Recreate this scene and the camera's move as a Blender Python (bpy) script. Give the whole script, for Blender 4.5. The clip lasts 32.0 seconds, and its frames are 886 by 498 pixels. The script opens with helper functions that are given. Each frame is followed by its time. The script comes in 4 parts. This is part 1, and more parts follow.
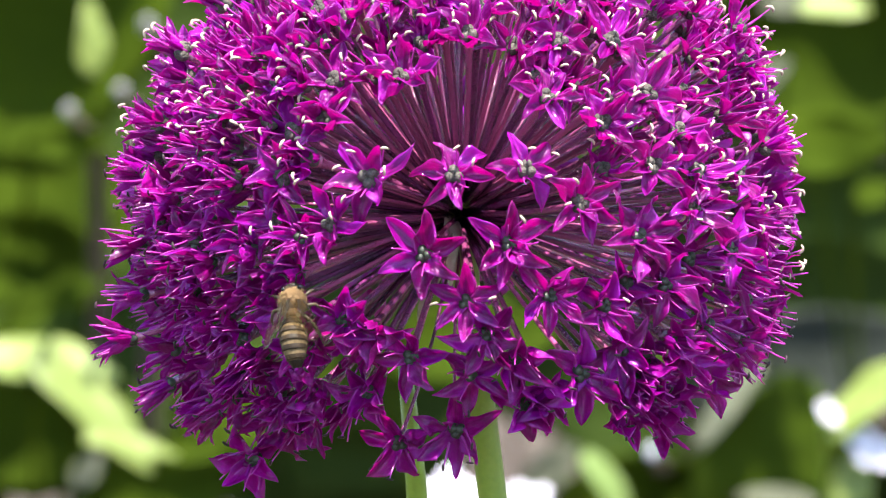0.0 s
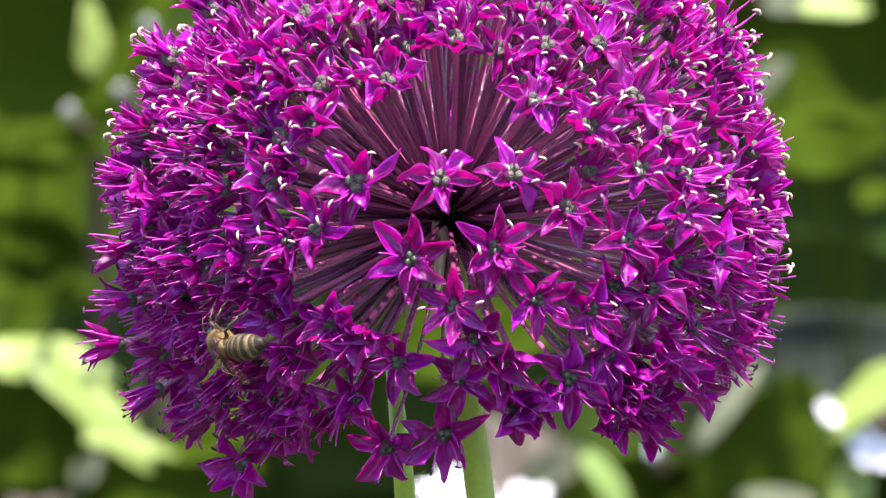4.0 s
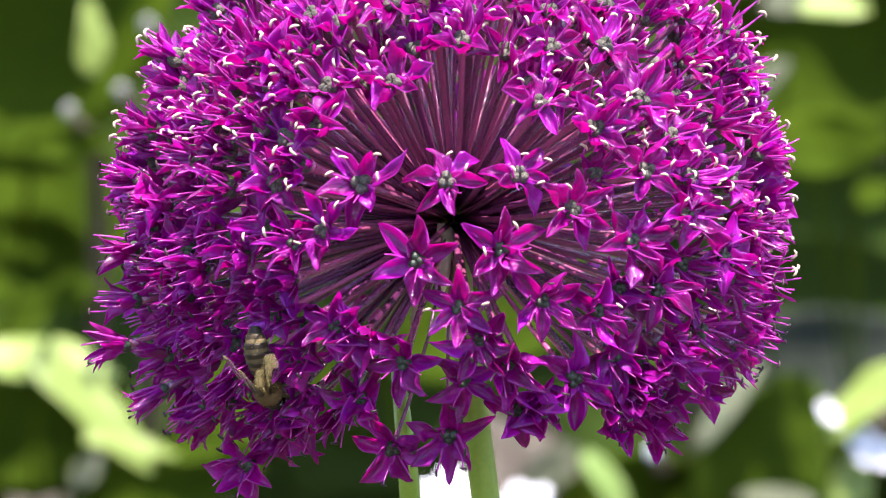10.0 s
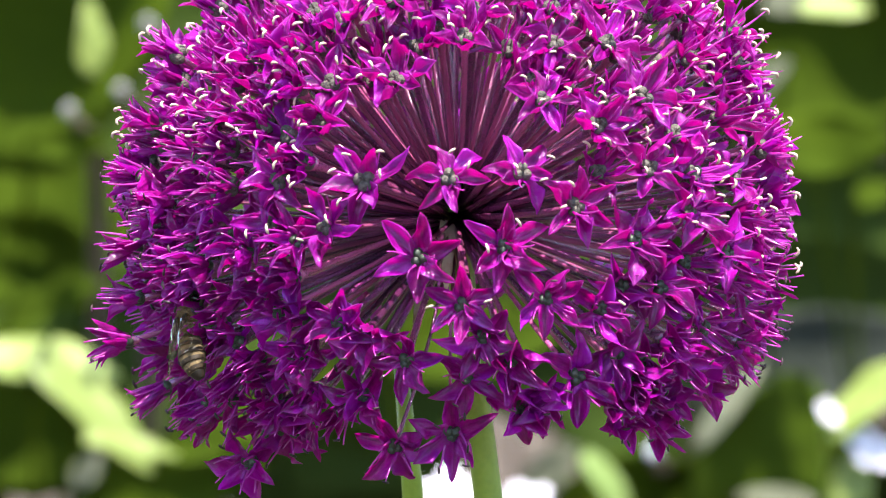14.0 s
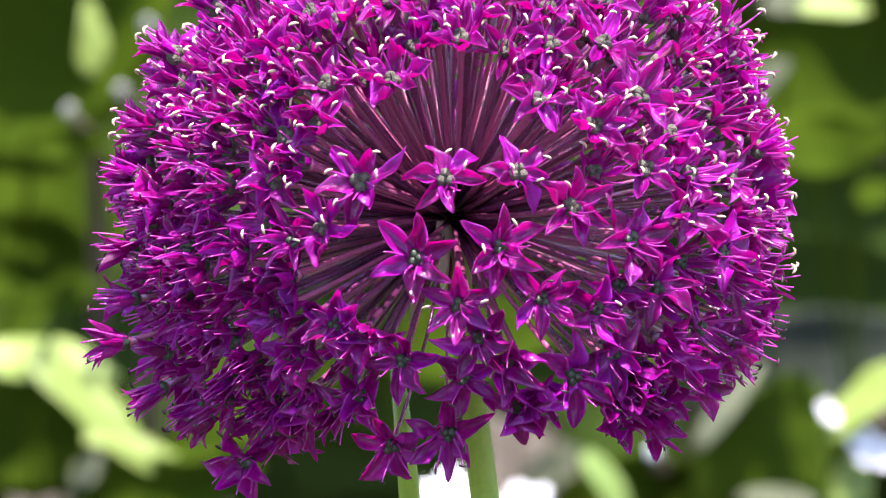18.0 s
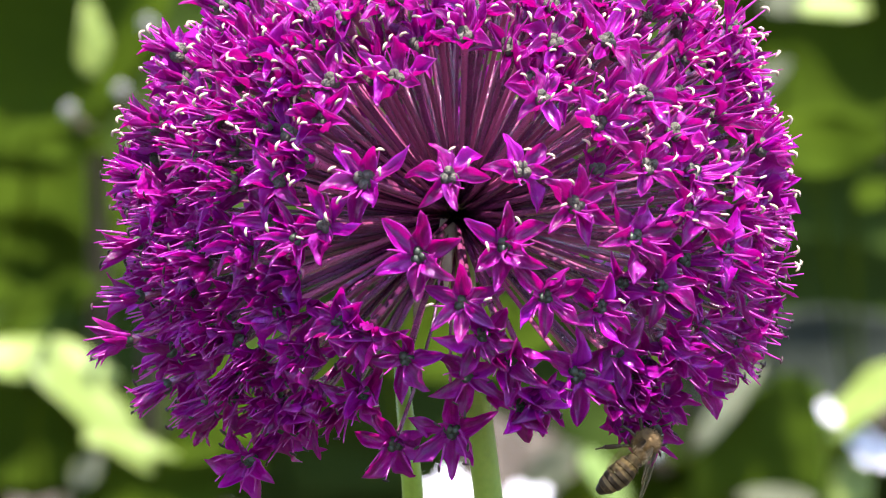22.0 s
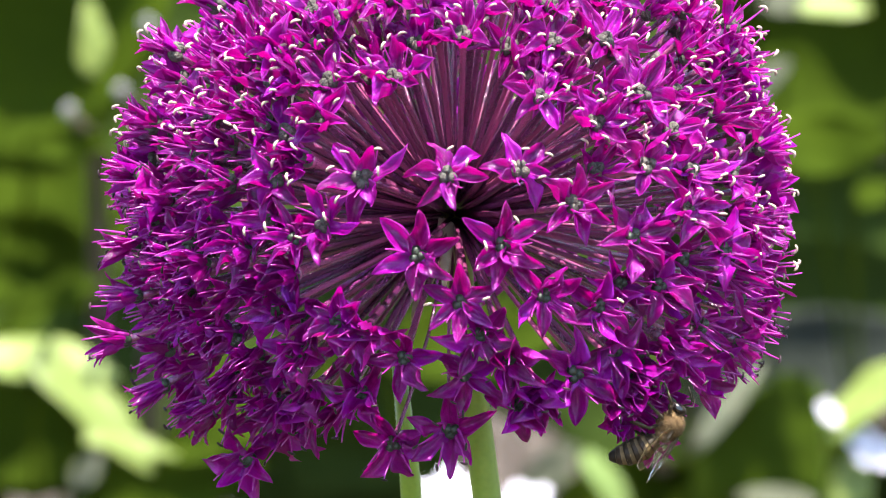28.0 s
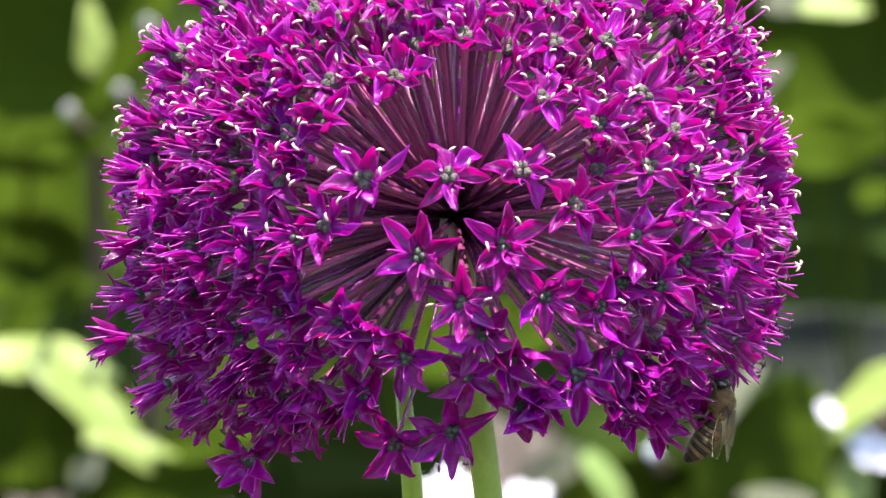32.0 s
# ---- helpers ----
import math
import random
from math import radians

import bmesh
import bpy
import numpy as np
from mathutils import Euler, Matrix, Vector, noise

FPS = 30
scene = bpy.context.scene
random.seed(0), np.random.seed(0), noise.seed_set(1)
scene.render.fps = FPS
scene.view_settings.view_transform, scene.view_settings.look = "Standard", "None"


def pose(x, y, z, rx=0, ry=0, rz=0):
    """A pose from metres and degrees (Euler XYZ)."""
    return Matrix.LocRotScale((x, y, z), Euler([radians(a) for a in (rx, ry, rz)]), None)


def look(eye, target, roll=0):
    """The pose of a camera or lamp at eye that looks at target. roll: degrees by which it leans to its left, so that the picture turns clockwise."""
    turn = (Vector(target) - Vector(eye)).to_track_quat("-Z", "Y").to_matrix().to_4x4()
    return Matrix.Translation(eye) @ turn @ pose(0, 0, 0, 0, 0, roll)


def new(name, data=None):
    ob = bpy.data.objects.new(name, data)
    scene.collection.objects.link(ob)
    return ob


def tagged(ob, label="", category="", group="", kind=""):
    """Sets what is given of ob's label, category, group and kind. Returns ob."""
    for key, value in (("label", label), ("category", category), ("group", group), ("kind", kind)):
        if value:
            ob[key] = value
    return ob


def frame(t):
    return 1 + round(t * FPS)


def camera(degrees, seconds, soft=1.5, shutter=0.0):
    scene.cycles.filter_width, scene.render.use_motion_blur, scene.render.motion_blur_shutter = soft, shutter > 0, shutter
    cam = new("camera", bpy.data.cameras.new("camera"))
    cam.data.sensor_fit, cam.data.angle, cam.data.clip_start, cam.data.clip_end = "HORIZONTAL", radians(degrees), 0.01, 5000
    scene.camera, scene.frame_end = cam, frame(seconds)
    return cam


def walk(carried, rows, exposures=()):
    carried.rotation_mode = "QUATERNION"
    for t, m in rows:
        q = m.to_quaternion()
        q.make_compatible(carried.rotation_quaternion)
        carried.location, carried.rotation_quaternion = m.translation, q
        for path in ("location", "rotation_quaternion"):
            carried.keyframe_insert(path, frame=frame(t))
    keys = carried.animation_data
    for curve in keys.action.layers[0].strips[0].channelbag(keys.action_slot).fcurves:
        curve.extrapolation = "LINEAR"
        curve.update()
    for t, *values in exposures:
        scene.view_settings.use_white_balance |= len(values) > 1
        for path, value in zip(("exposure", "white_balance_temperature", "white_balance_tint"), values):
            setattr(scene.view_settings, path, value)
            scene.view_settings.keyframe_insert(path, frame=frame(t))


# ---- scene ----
# A purple ornamental onion in a garden bed, 0.8 m tall, a honeybee on it, all seen by a long lens from 2.5 m.
PITCH = 8.0
RIGHT = Vector((1, 0, 0))
UP = Vector((0, math.sin(radians(PITCH)), math.cos(radians(PITCH))))
NEAR = Vector((0, -math.cos(radians(PITCH)), math.sin(radians(PITCH))))
HEART = Vector((0.0, 0.0, 0.80))          # middle of the flower head
BASE = Vector((0.066, 0.0, 0.0))          # foot of its stem
AIM = HEART - 0.00153 * RIGHT - 0.00536 * UP
EYE = AIM + 2.5 * NEAR

cam = camera(3.437, 32.0, soft=1.1, shutter=0.6)
walk(cam, [(0.0, look(EYE, AIM)), (32.0, look(EYE, AIM))], exposures=[(0.0, 2.16), (32.0, 2.16)])
cam.data.dof.use_dof = True
cam.data.dof.focus_distance = 2.5 - 0.032
cam.data.dof.aperture_fstop = 40.0
cam.data.dof.aperture_blades = 6

# ---- world and sun ----
SUN_TO = Vector((0.11, -0.21, 0.971)).normalized()
world = bpy.data.worlds.new("sky")
scene.world = world
world.use_nodes = True
wn = world.node_tree
sky = wn.nodes.new("ShaderNodeTexSky")
sky.sky_type, sky.sun_disc = "NISHITA", False
sky.sun_elevation = math.asin(SUN_TO.z)
sky.sun_rotation = math.atan2(SUN_TO.x, SUN_TO.y)
wn.nodes["Background"].inputs["Strength"].default_value = 0.15
wn.links.new(sky.outputs[0], wn.nodes["Background"].inputs["Color"])
sun_data = bpy.data.lights.new("sun", "SUN")
sun_data.energy, sun_data.angle, sun_data.color = 5.0, radians(0.5), (1.0, 0.95, 0.87)
sun = new("sun", sun_data)
sun.matrix_world = look(HEART + 6 * SUN_TO, HEART)


# ---- materials ----
def material(name, base, dark, scale=40.0, rough=0.5, spec=0.5, bump=0.1, bump_scale=400.0, thin=0.0, thin_colour=None, metal=0.0,
             vary=0.25, sheen=0.0, coat=0.0, grain=(1, 1, 1), other=None, gleam=(1, 1, 1), ior=1.5, vein=None):
    """Principled surface with two scales of noise, a fine bump, a shade of its own for each object, and, for thin things, light let through."""
    m = bpy.data.materials.new(name)
    m.use_nodes = True
    nt = m.node_tree
    n, l = nt.nodes, nt.links
    bsdf, out = n["Principled BSDF"], n["Material Output"]
    tex = n.new("ShaderNodeTexCoord")
    big, fine = n.new("ShaderNodeTexNoise"), n.new("ShaderNodeTexNoise")
    big.inputs["Scale"].default_value, fine.inputs["Scale"].default_value = scale, bump_scale
    fine.inputs["Detail"].default_value = 4
    l.new(tex.outputs["Object"], big.inputs["Vector"])
    stretch = n.new("ShaderNodeMapping")
    stretch.inputs["Scale"].default_value = grain
    l.new(tex.outputs["Object"], stretch.inputs["Vector"])
    l.new(stretch.outputs[0], fine.inputs["Vector"])
    ramp = n.new("ShaderNodeMix")
    ramp.data_type = "RGBA"
    ramp.inputs["A"].default_value, ramp.inputs["B"].default_value = (*base, 1), (*dark, 1)
    two = n.new("ShaderNodeMath")
    two.operation = "MULTIPLY_ADD"
    two.inputs[1].default_value, two.inputs[2].default_value = 0.5, 0.0
    l.new(big.outputs[0], two.inputs[0])
    half = n.new("ShaderNodeMath")
    half.operation = "MULTIPLY_ADD"
    half.inputs[1].default_value = 0.5
    l.new(fine.outputs[0], half.inputs[0])
    l.new(two.outputs[0], half.inputs[2])
    spread = n.new("ShaderNodeMapRange")
    spread.inputs["From Min"].default_value, spread.inputs["From Max"].default_value = 0.38, 0.62
    l.new(half.outputs[0], spread.inputs["Value"])
    l.new(spread.outputs[0], ramp.inputs["Factor"])
    info = n.new("ShaderNodeObjectInfo")
    hsv = n.new("ShaderNodeHueSaturation")
    val = n.new("ShaderNodeMapRange")
    val.inputs["To Min"].default_value, val.inputs["To Max"].default_value = 1 - vary, 1 + vary
    l.new(info.outputs["Random"], val.inputs["Value"])
    l.new(val.outputs[0], hsv.inputs["Value"])
    l.new(ramp.outputs["Result"], hsv.inputs["Color"])
    if other:
        blend, steps, pick = n.new("ShaderNodeMix"), n.new("ShaderNodeMath"), n.new("ShaderNodeMapRange")
        blend.data_type, steps.operation = "RGBA", "FRACT"
        blend.inputs["B"].default_value = (*other, 1)
        seven = n.new("ShaderNodeMath")
        seven.operation = "MULTIPLY"
        seven.inputs[1].default_value = 7.3
        l.new(info.outputs["Random"], seven.inputs[0])
        l.new(seven.outputs[0], steps.inputs[0])
        pick.inputs["From Min"].default_value, pick.inputs["From Max"].default_value = 0.35, 0.95
        l.new(steps.outputs[0], pick.inputs["Value"])
        l.new(pick.outputs[0], blend.inputs["Factor"])
        l.new(ramp.outputs["Result"], blend.inputs["A"])
        l.new(blend.outputs["Result"], hsv.inputs["Color"])
    skin = hsv.outputs[0]
    if vein:
        # a dark midrib and paler margins across a petal's width (its own Y axis)
        half_width, rib, margin = vein
        axes, far, across, side = n.new("ShaderNodeSeparateXYZ"), n.new("ShaderNodeMath"), n.new("ShaderNodeValToRGB"), n.new("ShaderNodeMix")
        l.new(tex.outputs["Object"], axes.inputs[0])
        far.operation = "ABSOLUTE"
        l.new(axes.outputs["Y"], far.inputs[0])
        scaled = n.new("ShaderNodeMath")
        scaled.operation = "DIVIDE"
        scaled.inputs[1].default_value = half_width
        l.new(far.outputs[0], scaled.inputs[0])
        l.new(scaled.outputs[0], across.inputs["Fac"])
        stops = across.color_ramp.elements
        stops[0].position, stops[0].color = 0.02, (*rib, 1)
        stops[1].position, stops[1].color = 1.0, (*margin, 1)
        for place in (0.14, 0.55):
            stops.new(place).color = (1, 1, 1, 1)
        side.data_type, side.blend_type = "RGBA", "MULTIPLY"
        side.inputs["Factor"].default_value = 1.0
        l.new(hsv.outputs[0], side.inputs["A"])
        l.new(across.outputs[0], side.inputs["B"])
        skin = side.outputs["Result"]
    l.new(skin, bsdf.inputs["Base Color"])
    bsdf.inputs["Roughness"].default_value, bsdf.inputs["Specular IOR Level"].default_value = rough, spec
    bsdf.inputs["Metallic"].default_value, bsdf.inputs["Sheen Weight"].default_value = metal, sheen
    bsdf.inputs["Sheen Tint"].default_value = (0.75, 0.6, 1.0, 1)
    bsdf.inputs["IOR"].default_value = ior
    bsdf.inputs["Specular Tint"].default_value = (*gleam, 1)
    bsdf.inputs["Coat Weight"].default_value, bsdf.inputs["Coat Roughness"].default_value = coat, 0.15
    b = n.new("ShaderNodeBump")
    b.inputs["Strength"].default_value, b.inputs["Distance"].default_value = bump, 1.0 / bump_scale
    l.new(fine.outputs[0], b.inputs["Height"])
    l.new(b.outputs[0], bsdf.inputs["Normal"])
    l.new(b.outputs[0], bsdf.inputs["Coat Normal"])
    if thin > 0:
        tr, mix = n.new("ShaderNodeBsdfTranslucent"), n.new("ShaderNodeMixShader")
        tint = n.new("ShaderNodeMix")
        tint.data_type, tint.blend_type = "RGBA", "MULTIPLY"
        tint.inputs["Factor"].default_value = 0.0
        l.new(hsv.outputs[0], tint.inputs["A"])
        if thin_colour:
            tint.inputs["B"].default_value, tint.blend_type, tint.inputs["Factor"].default_value = (*thin_colour, 1), "MIX", 0.8
        l.new(tint.outputs["Result"], tr.inputs["Color"])
        mix.inputs[0].default_value = thin
        l.new(bsdf.outputs[0], mix.inputs[1])
        l.new(tr.outputs[0], mix.inputs[2])
        l.new(mix.outputs[0], out.inputs["Surface"])
    return m


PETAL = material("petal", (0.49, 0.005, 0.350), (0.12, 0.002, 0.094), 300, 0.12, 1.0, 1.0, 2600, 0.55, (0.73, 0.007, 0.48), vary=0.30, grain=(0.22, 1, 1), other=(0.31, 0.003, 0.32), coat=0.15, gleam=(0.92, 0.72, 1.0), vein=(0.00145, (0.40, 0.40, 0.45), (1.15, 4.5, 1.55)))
PEDICEL = material("pedicel", (0.145, 0.020, 0.105), (0.056, 0.012, 0.042), 160, 0.13, 1.0, 0.5, 2400, coat=0.8, vary=0.55, other=(0.30, 0.060, 0.150), gleam=(1.0, 0.78, 0.92))
FILAMENT = material("filament", (0.52, 0.050, 0.38), (0.32, 0.020, 0.25), 300, 0.20, 1.0, 0.2, 2600, 0.35, (0.70, 0.06, 0.62), vary=0.2, gleam=(0.95, 0.8, 1.0))
OVARY = material("ovary", (0.095, 0.080, 0.066), (0.030, 0.028, 0.022), 900, 0.6, 0.35, 1.0, 2600, vary=0.25)
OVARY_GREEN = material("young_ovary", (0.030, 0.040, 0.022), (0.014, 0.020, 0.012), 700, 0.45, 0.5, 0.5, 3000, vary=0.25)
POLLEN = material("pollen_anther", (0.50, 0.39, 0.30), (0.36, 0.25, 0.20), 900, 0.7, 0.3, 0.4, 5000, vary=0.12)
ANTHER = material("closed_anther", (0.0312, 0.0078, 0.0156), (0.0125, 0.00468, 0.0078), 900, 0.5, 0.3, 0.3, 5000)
STEM = material("stem", (0.20, 0.29, 0.024), (0.16, 0.25, 0.018), 60, 0.42, 0.45, 0.08, 900, vary=0.08)
BRACT = material("bract", (0.546, 0.484, 0.343), (0.437, 0.367, 0.242), 150, 0.6, 0.3, 0.4, 900, 0.4, (0.468, 0.39, 0.234))
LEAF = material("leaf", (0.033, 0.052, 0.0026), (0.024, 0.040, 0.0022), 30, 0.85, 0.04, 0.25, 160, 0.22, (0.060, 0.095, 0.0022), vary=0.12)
# much lighter than LEAF: the sun on these leaves is put into the colour
LEAF_SUNLIT = material("sunlit_leaf", (0.175, 0.22, 0.046), (0.135, 0.18, 0.034), 30, 0.5, 0.35, 0.2, 160, 0.3, (0.20, 0.26, 0.052), vary=0.1)
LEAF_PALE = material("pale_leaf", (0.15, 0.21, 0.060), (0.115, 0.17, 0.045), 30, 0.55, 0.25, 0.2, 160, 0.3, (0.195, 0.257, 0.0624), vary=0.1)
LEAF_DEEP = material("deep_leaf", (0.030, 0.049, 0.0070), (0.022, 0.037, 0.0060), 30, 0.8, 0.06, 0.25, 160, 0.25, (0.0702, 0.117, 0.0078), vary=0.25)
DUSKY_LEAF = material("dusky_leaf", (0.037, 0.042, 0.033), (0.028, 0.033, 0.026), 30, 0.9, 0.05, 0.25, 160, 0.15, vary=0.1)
GREY_LEAF = material("grey_leaf", (0.117, 0.121, 0.078), (0.078, 0.0858, 0.0546), 30, 0.8, 0.15, 0.25, 160, 0.2)
WHITE = material("white_petal", (0.82, 0.80, 0.84), (0.72, 0.68, 0.76), 80, 0.5, 0.4, 0.2, 900, 0.35, (0.8, 0.78, 0.82), vary=0.05)
YELLOW = material("flower_eye", (0.507, 0.374, 0.0468), (0.351, 0.234, 0.0234), 400, 0.7, 0.3, 0.4, 2500)
PALE_BUD = material("pale_bud", (0.36, 0.36, 0.39), (0.28, 0.28, 0.30), 200, 0.5, 0.4, 0.2, 900)
BUD = material("bud", (0.15, 0.145, 0.135), (0.10, 0.096, 0.09), 200, 0.5, 0.4, 0.2, 900)
TWIG = material("twig", (0.125, 0.0936, 0.0663), (0.0624, 0.0468, 0.0351), 90, 0.8, 0.2, 0.6, 900)
SOIL = material("soil", (0.0585, 0.0429, 0.0312), (0.0312, 0.0234, 0.0172), 6, 0.95, 0.2, 0.8, 60, vary=0.0)
CHITIN = material("chitin", (0.022, 0.0147, 0.008), (0.0125, 0.00858, 0.00546), 900, 0.45, 0.2, 0.2, 6000)
LEG = material("leg_chitin", (0.060, 0.038, 0.020), (0.028, 0.018, 0.010), 900, 0.5, 0.3, 0.3, 6000)
PLATE = material("abdomen_plate", (0.036, 0.023, 0.011), (0.020, 0.013, 0.007), 900, 0.5, 0.18, 0.2, 6000)
FELT = material("felt_band", (0.145, 0.100, 0.048), (0.095, 0.066, 0.032), 900, 0.9, 0.2, 0.8, 9000)
FUR = material("fur", (0.20, 0.122, 0.052), (0.11, 0.066, 0.029), 1200, 0.75, 0.25, 0.3, 9000)
EYE_DARK = material("compound_eye", (0.00936, 0.0078, 0.0078), (0.00468, 0.0039, 0.0039), 900, 0.18, 0.7, 0.3, 20000)


def membrane_material():
    """Clear, faintly brown insect wing: see-through with a glassy sheen."""
    m = bpy.data.materials.new("membrane")
    m.use_nodes = True
    n, l = m.node_tree.nodes, m.node_tree.links
    out = n["Material Output"]
    n.remove(n["Principled BSDF"])
    amber = n.new("ShaderNodeBsdfTranslucent")
    amber.inputs["Color"].default_value = (0.55, 0.46, 0.24, 1)
    clear, mix = n.new("ShaderNodeBsdfTransparent"), n.new("ShaderNodeMixShader")
    tex, nz, b = n.new("ShaderNodeTexCoord"), n.new("ShaderNodeTexNoise"), n.new("ShaderNodeBump")
    nz.inputs["Scale"].default_value = 500
    b.inputs["Strength"].default_value, b.inputs["Distance"].default_value = 0.25, 0.0003
    l.new(tex.outputs["Object"], nz.inputs["Vector"])
    l.new(nz.outputs[0], b.inputs["Height"])
    clear.inputs["Color"].default_value = (0.95, 0.93, 0.89, 1)
    mix.inputs[0].default_value = 0.12
    l.new(clear.outputs[0], mix.inputs[1])
    l.new(amber.outputs[0], mix.inputs[2])
    gloss, shine, edge = n.new("ShaderNodeBsdfGlossy"), n.new("ShaderNodeMixShader"), n.new("ShaderNodeFresnel")
    gloss.inputs["Roughness"].default_value, edge.inputs["IOR"].default_value = 0.16, 1.04
    l.new(b.outputs[0], gloss.inputs["Normal"])
    l.new(edge.outputs[0], shine.inputs[0])
    l.new(mix.outputs[0], shine.inputs[1])
    l.new(gloss.outputs[0], shine.inputs[2])
    l.new(shine.outputs[0], out.inputs["Surface"])
    return m


MEMBRANE = membrane_material()


# ---- mesh helpers ----
def mesh_of(name, bm, *mats):
    me = bpy.data.meshes.new(name)
    bm.to_mesh(me)
    bm.free()
    for m in mats:
        me.materials.append(m)
    for p in me.polygons:
        p.use_smooth = True
    return me


def piece(name, me, parent, m=None, label=""):
    """A mesh object under its thing, at the pose m in the parent's space."""
    ob = new(name, me)
    ob.parent = parent
    if m is not None:
        ob.matrix_basis = m
    if label:
        tagged(ob, label)
    return ob


def part(name, bm, mat, parent, label="", m=None):
    return piece(name, mesh_of(name, bm, mat), parent, m, label)


def thing(name, place, label, category, group="", kind=""):
    ob = new(name)
    ob.empty_display_size = 0.01
    ob.matrix_basis = place if isinstance(place, Matrix) else Matrix.Translation(place)
    return tagged(ob, label, category, group, kind)


def tube(bm, points, radii, sides=6, mat=0, squash=1.0, caps=True):
    """A tapered tube along points."""
    rings = []
    side = None
    for i, p in enumerate(points):
        a, b = points[max(i - 1, 0)], points[min(i + 1, len(points) - 1)]
        ax = (Vector(b) - Vector(a)).normalized()
        if side is None:
            side = ax.orthogonal().normalized()
        side = (side - ax * side.dot(ax)).normalized()
        other = ax.cross(side)
        r = radii[i] if not isinstance(radii, (int, float)) else radii
        rings.append([bm.verts.new(Vector(p) + r * (math.cos(k * math.tau / sides) * side + squash * math.sin(k * math.tau / sides) * other))
                      for k in range(sides)])
    for r0, r1 in zip(rings, rings[1:]):
        for k in range(sides):
            bm.faces.new((r0[k], r0[(k + 1) % sides], r1[(k + 1) % sides], r1[k])).material_index = mat
    if caps:
        bm.faces.new(rings[0][::-1]).material_index = mat
        bm.faces.new(rings[-1]).material_index = mat
    return rings


def ball(bm, at, rx, ry, rz, u=10, v=7, mat=0, turn=None):
    m = Matrix.Translation(at) @ (turn or Matrix.Identity(4)) @ Matrix.Diagonal((rx, ry, rz, 1))
    made = bmesh.ops.create_uvsphere(bm, u_segments=u, v_segments=v, radius=1.0, matrix=m)
    for vert in made["verts"]:
        for f in vert.link_faces:
            f.material_index = mat


def blade(bm, length, profile, camber, curl, thick, across=4, along=8, wave=0.0, twist=0.0, mat=0, m=None, fold=2.0, hook=0.0, pleat=0.0):
    """A solid leaf or petal along +X with its face to +Z. profile(u): half width; camber: height of the rims; fold: 1 creased along the middle, 2 rounded; curl: lift of the tip; hook: further bend of its last third; pleat: height of lengthwise ribs; thick: its thickness."""
    sheets = []
    for lift in (0.5, -0.5):
        rows = []
        for i in range(along + 1):
            u = i / along
            w = profile(u)
            row = []
            for j in range(across + 1):
                s = 2 * j / across - 1
                y = w * s
                z = camber * w * abs(s) ** fold + curl * length * u * u + hook * length * max(0.0, u - 0.62) ** 1.5 * 2.0 + wave * w * math.sin(9 * u + 2 * s) * abs(s) + pleat * w * math.cos(3 * math.pi * s) * math.sin(math.pi * u)
                a = twist * u
                y, z = y * math.cos(a) - z * math.sin(a), y * math.sin(a) + z * math.cos(a)
                z += lift * thick * (1 - 0.85 * abs(s)) * min(1, 3 * (1 - u) + 0.1)
                p = Vector((length * u, y, z))
                row.append(bm.verts.new(m @ p if m else p))
            rows.append(row)
        sheets.append(rows)
    top, low = sheets
    for i in range(along):
        for j in range(across):
            bm.faces.new((top[i][j], top[i + 1][j], top[i + 1][j + 1], top[i][j + 1])).material_index = mat
            bm.faces.new((low[i][j], low[i][j + 1], low[i + 1][j + 1], low[i + 1][j])).material_index = mat
    rim = [(i, 0) for i in range(along + 1)] + [(along, j) for j in range(1, across + 1)] + [(i, across) for i in range(along - 1, -1, -1)]
    rim += [(0, j) for j in range(across - 1, 0, -1)]
    for (i, j), (k, q) in zip(rim, rim[1:] + rim[:1]):
        bm.faces.new((top[i][j], low[i][j], low[k][q], top[k][q])).material_index = mat


def facing(x, y, z, heading, tilt, roll):
    """A pose at (x, y, z): its X axis points along heading in the upright view plane (0 right, 90 up), lifted by tilt towards
    the camera; its Z axis turns to the camera at roll 0 and, for a heading straight up, to the right at roll 90."""
    h, t, r = radians(heading), radians(tilt), radians(roll)
    flat = math.cos(h) * RIGHT + math.sin(h) * UP
    f = math.cos(t) * flat + math.sin(t) * NEAR
    d0 = math.cos(t) * NEAR - math.sin(t) * flat
    d = math.cos(r) * d0 + math.sin(r) * f.cross(d0)
    s = d.cross(f)
    return Matrix(((f.x, s.x, d.x, x), (f.y, s.y, d.y, y), (f.z, s.z, d.z, z), (0, 0, 0, 1)))


# ---- ground ----
def build_ground():
    bm = bmesh.new()
    rnd = random.Random(4)
    n, half = 60, 3.0
    grid = []
    for i in range(n + 1):
        row = []
        for j in range(n + 1):
            x, y = (2 * i / n - 1) * half, (2 * j / n - 1) * half + 0.5
            edge = max(abs(2 * i / n - 1), abs(2 * j / n - 1))
            z = 0.03 * noise.noise((x * 2.5, y * 2.5, 3)) * (1 - edge) + rnd.uniform(-0.006, 0.006) * (edge < 1)
            if edge == 1:
                x, y, z = x * 200, y * 200, 0
            row.append(bm.verts.new((x, y, z - 0.01)))
        grid.append(row)
    for i in range(n):
        for j in range(n):
            bm.faces.new((grid[i][j], grid[i + 1][j], grid[i + 1][j + 1], grid[i][j + 1]))
    tagged(new("ground", mesh_of("ground", bm, SOIL)), "dark crumbly garden soil under the flower bed", "ground", kind="structure")


build_ground()


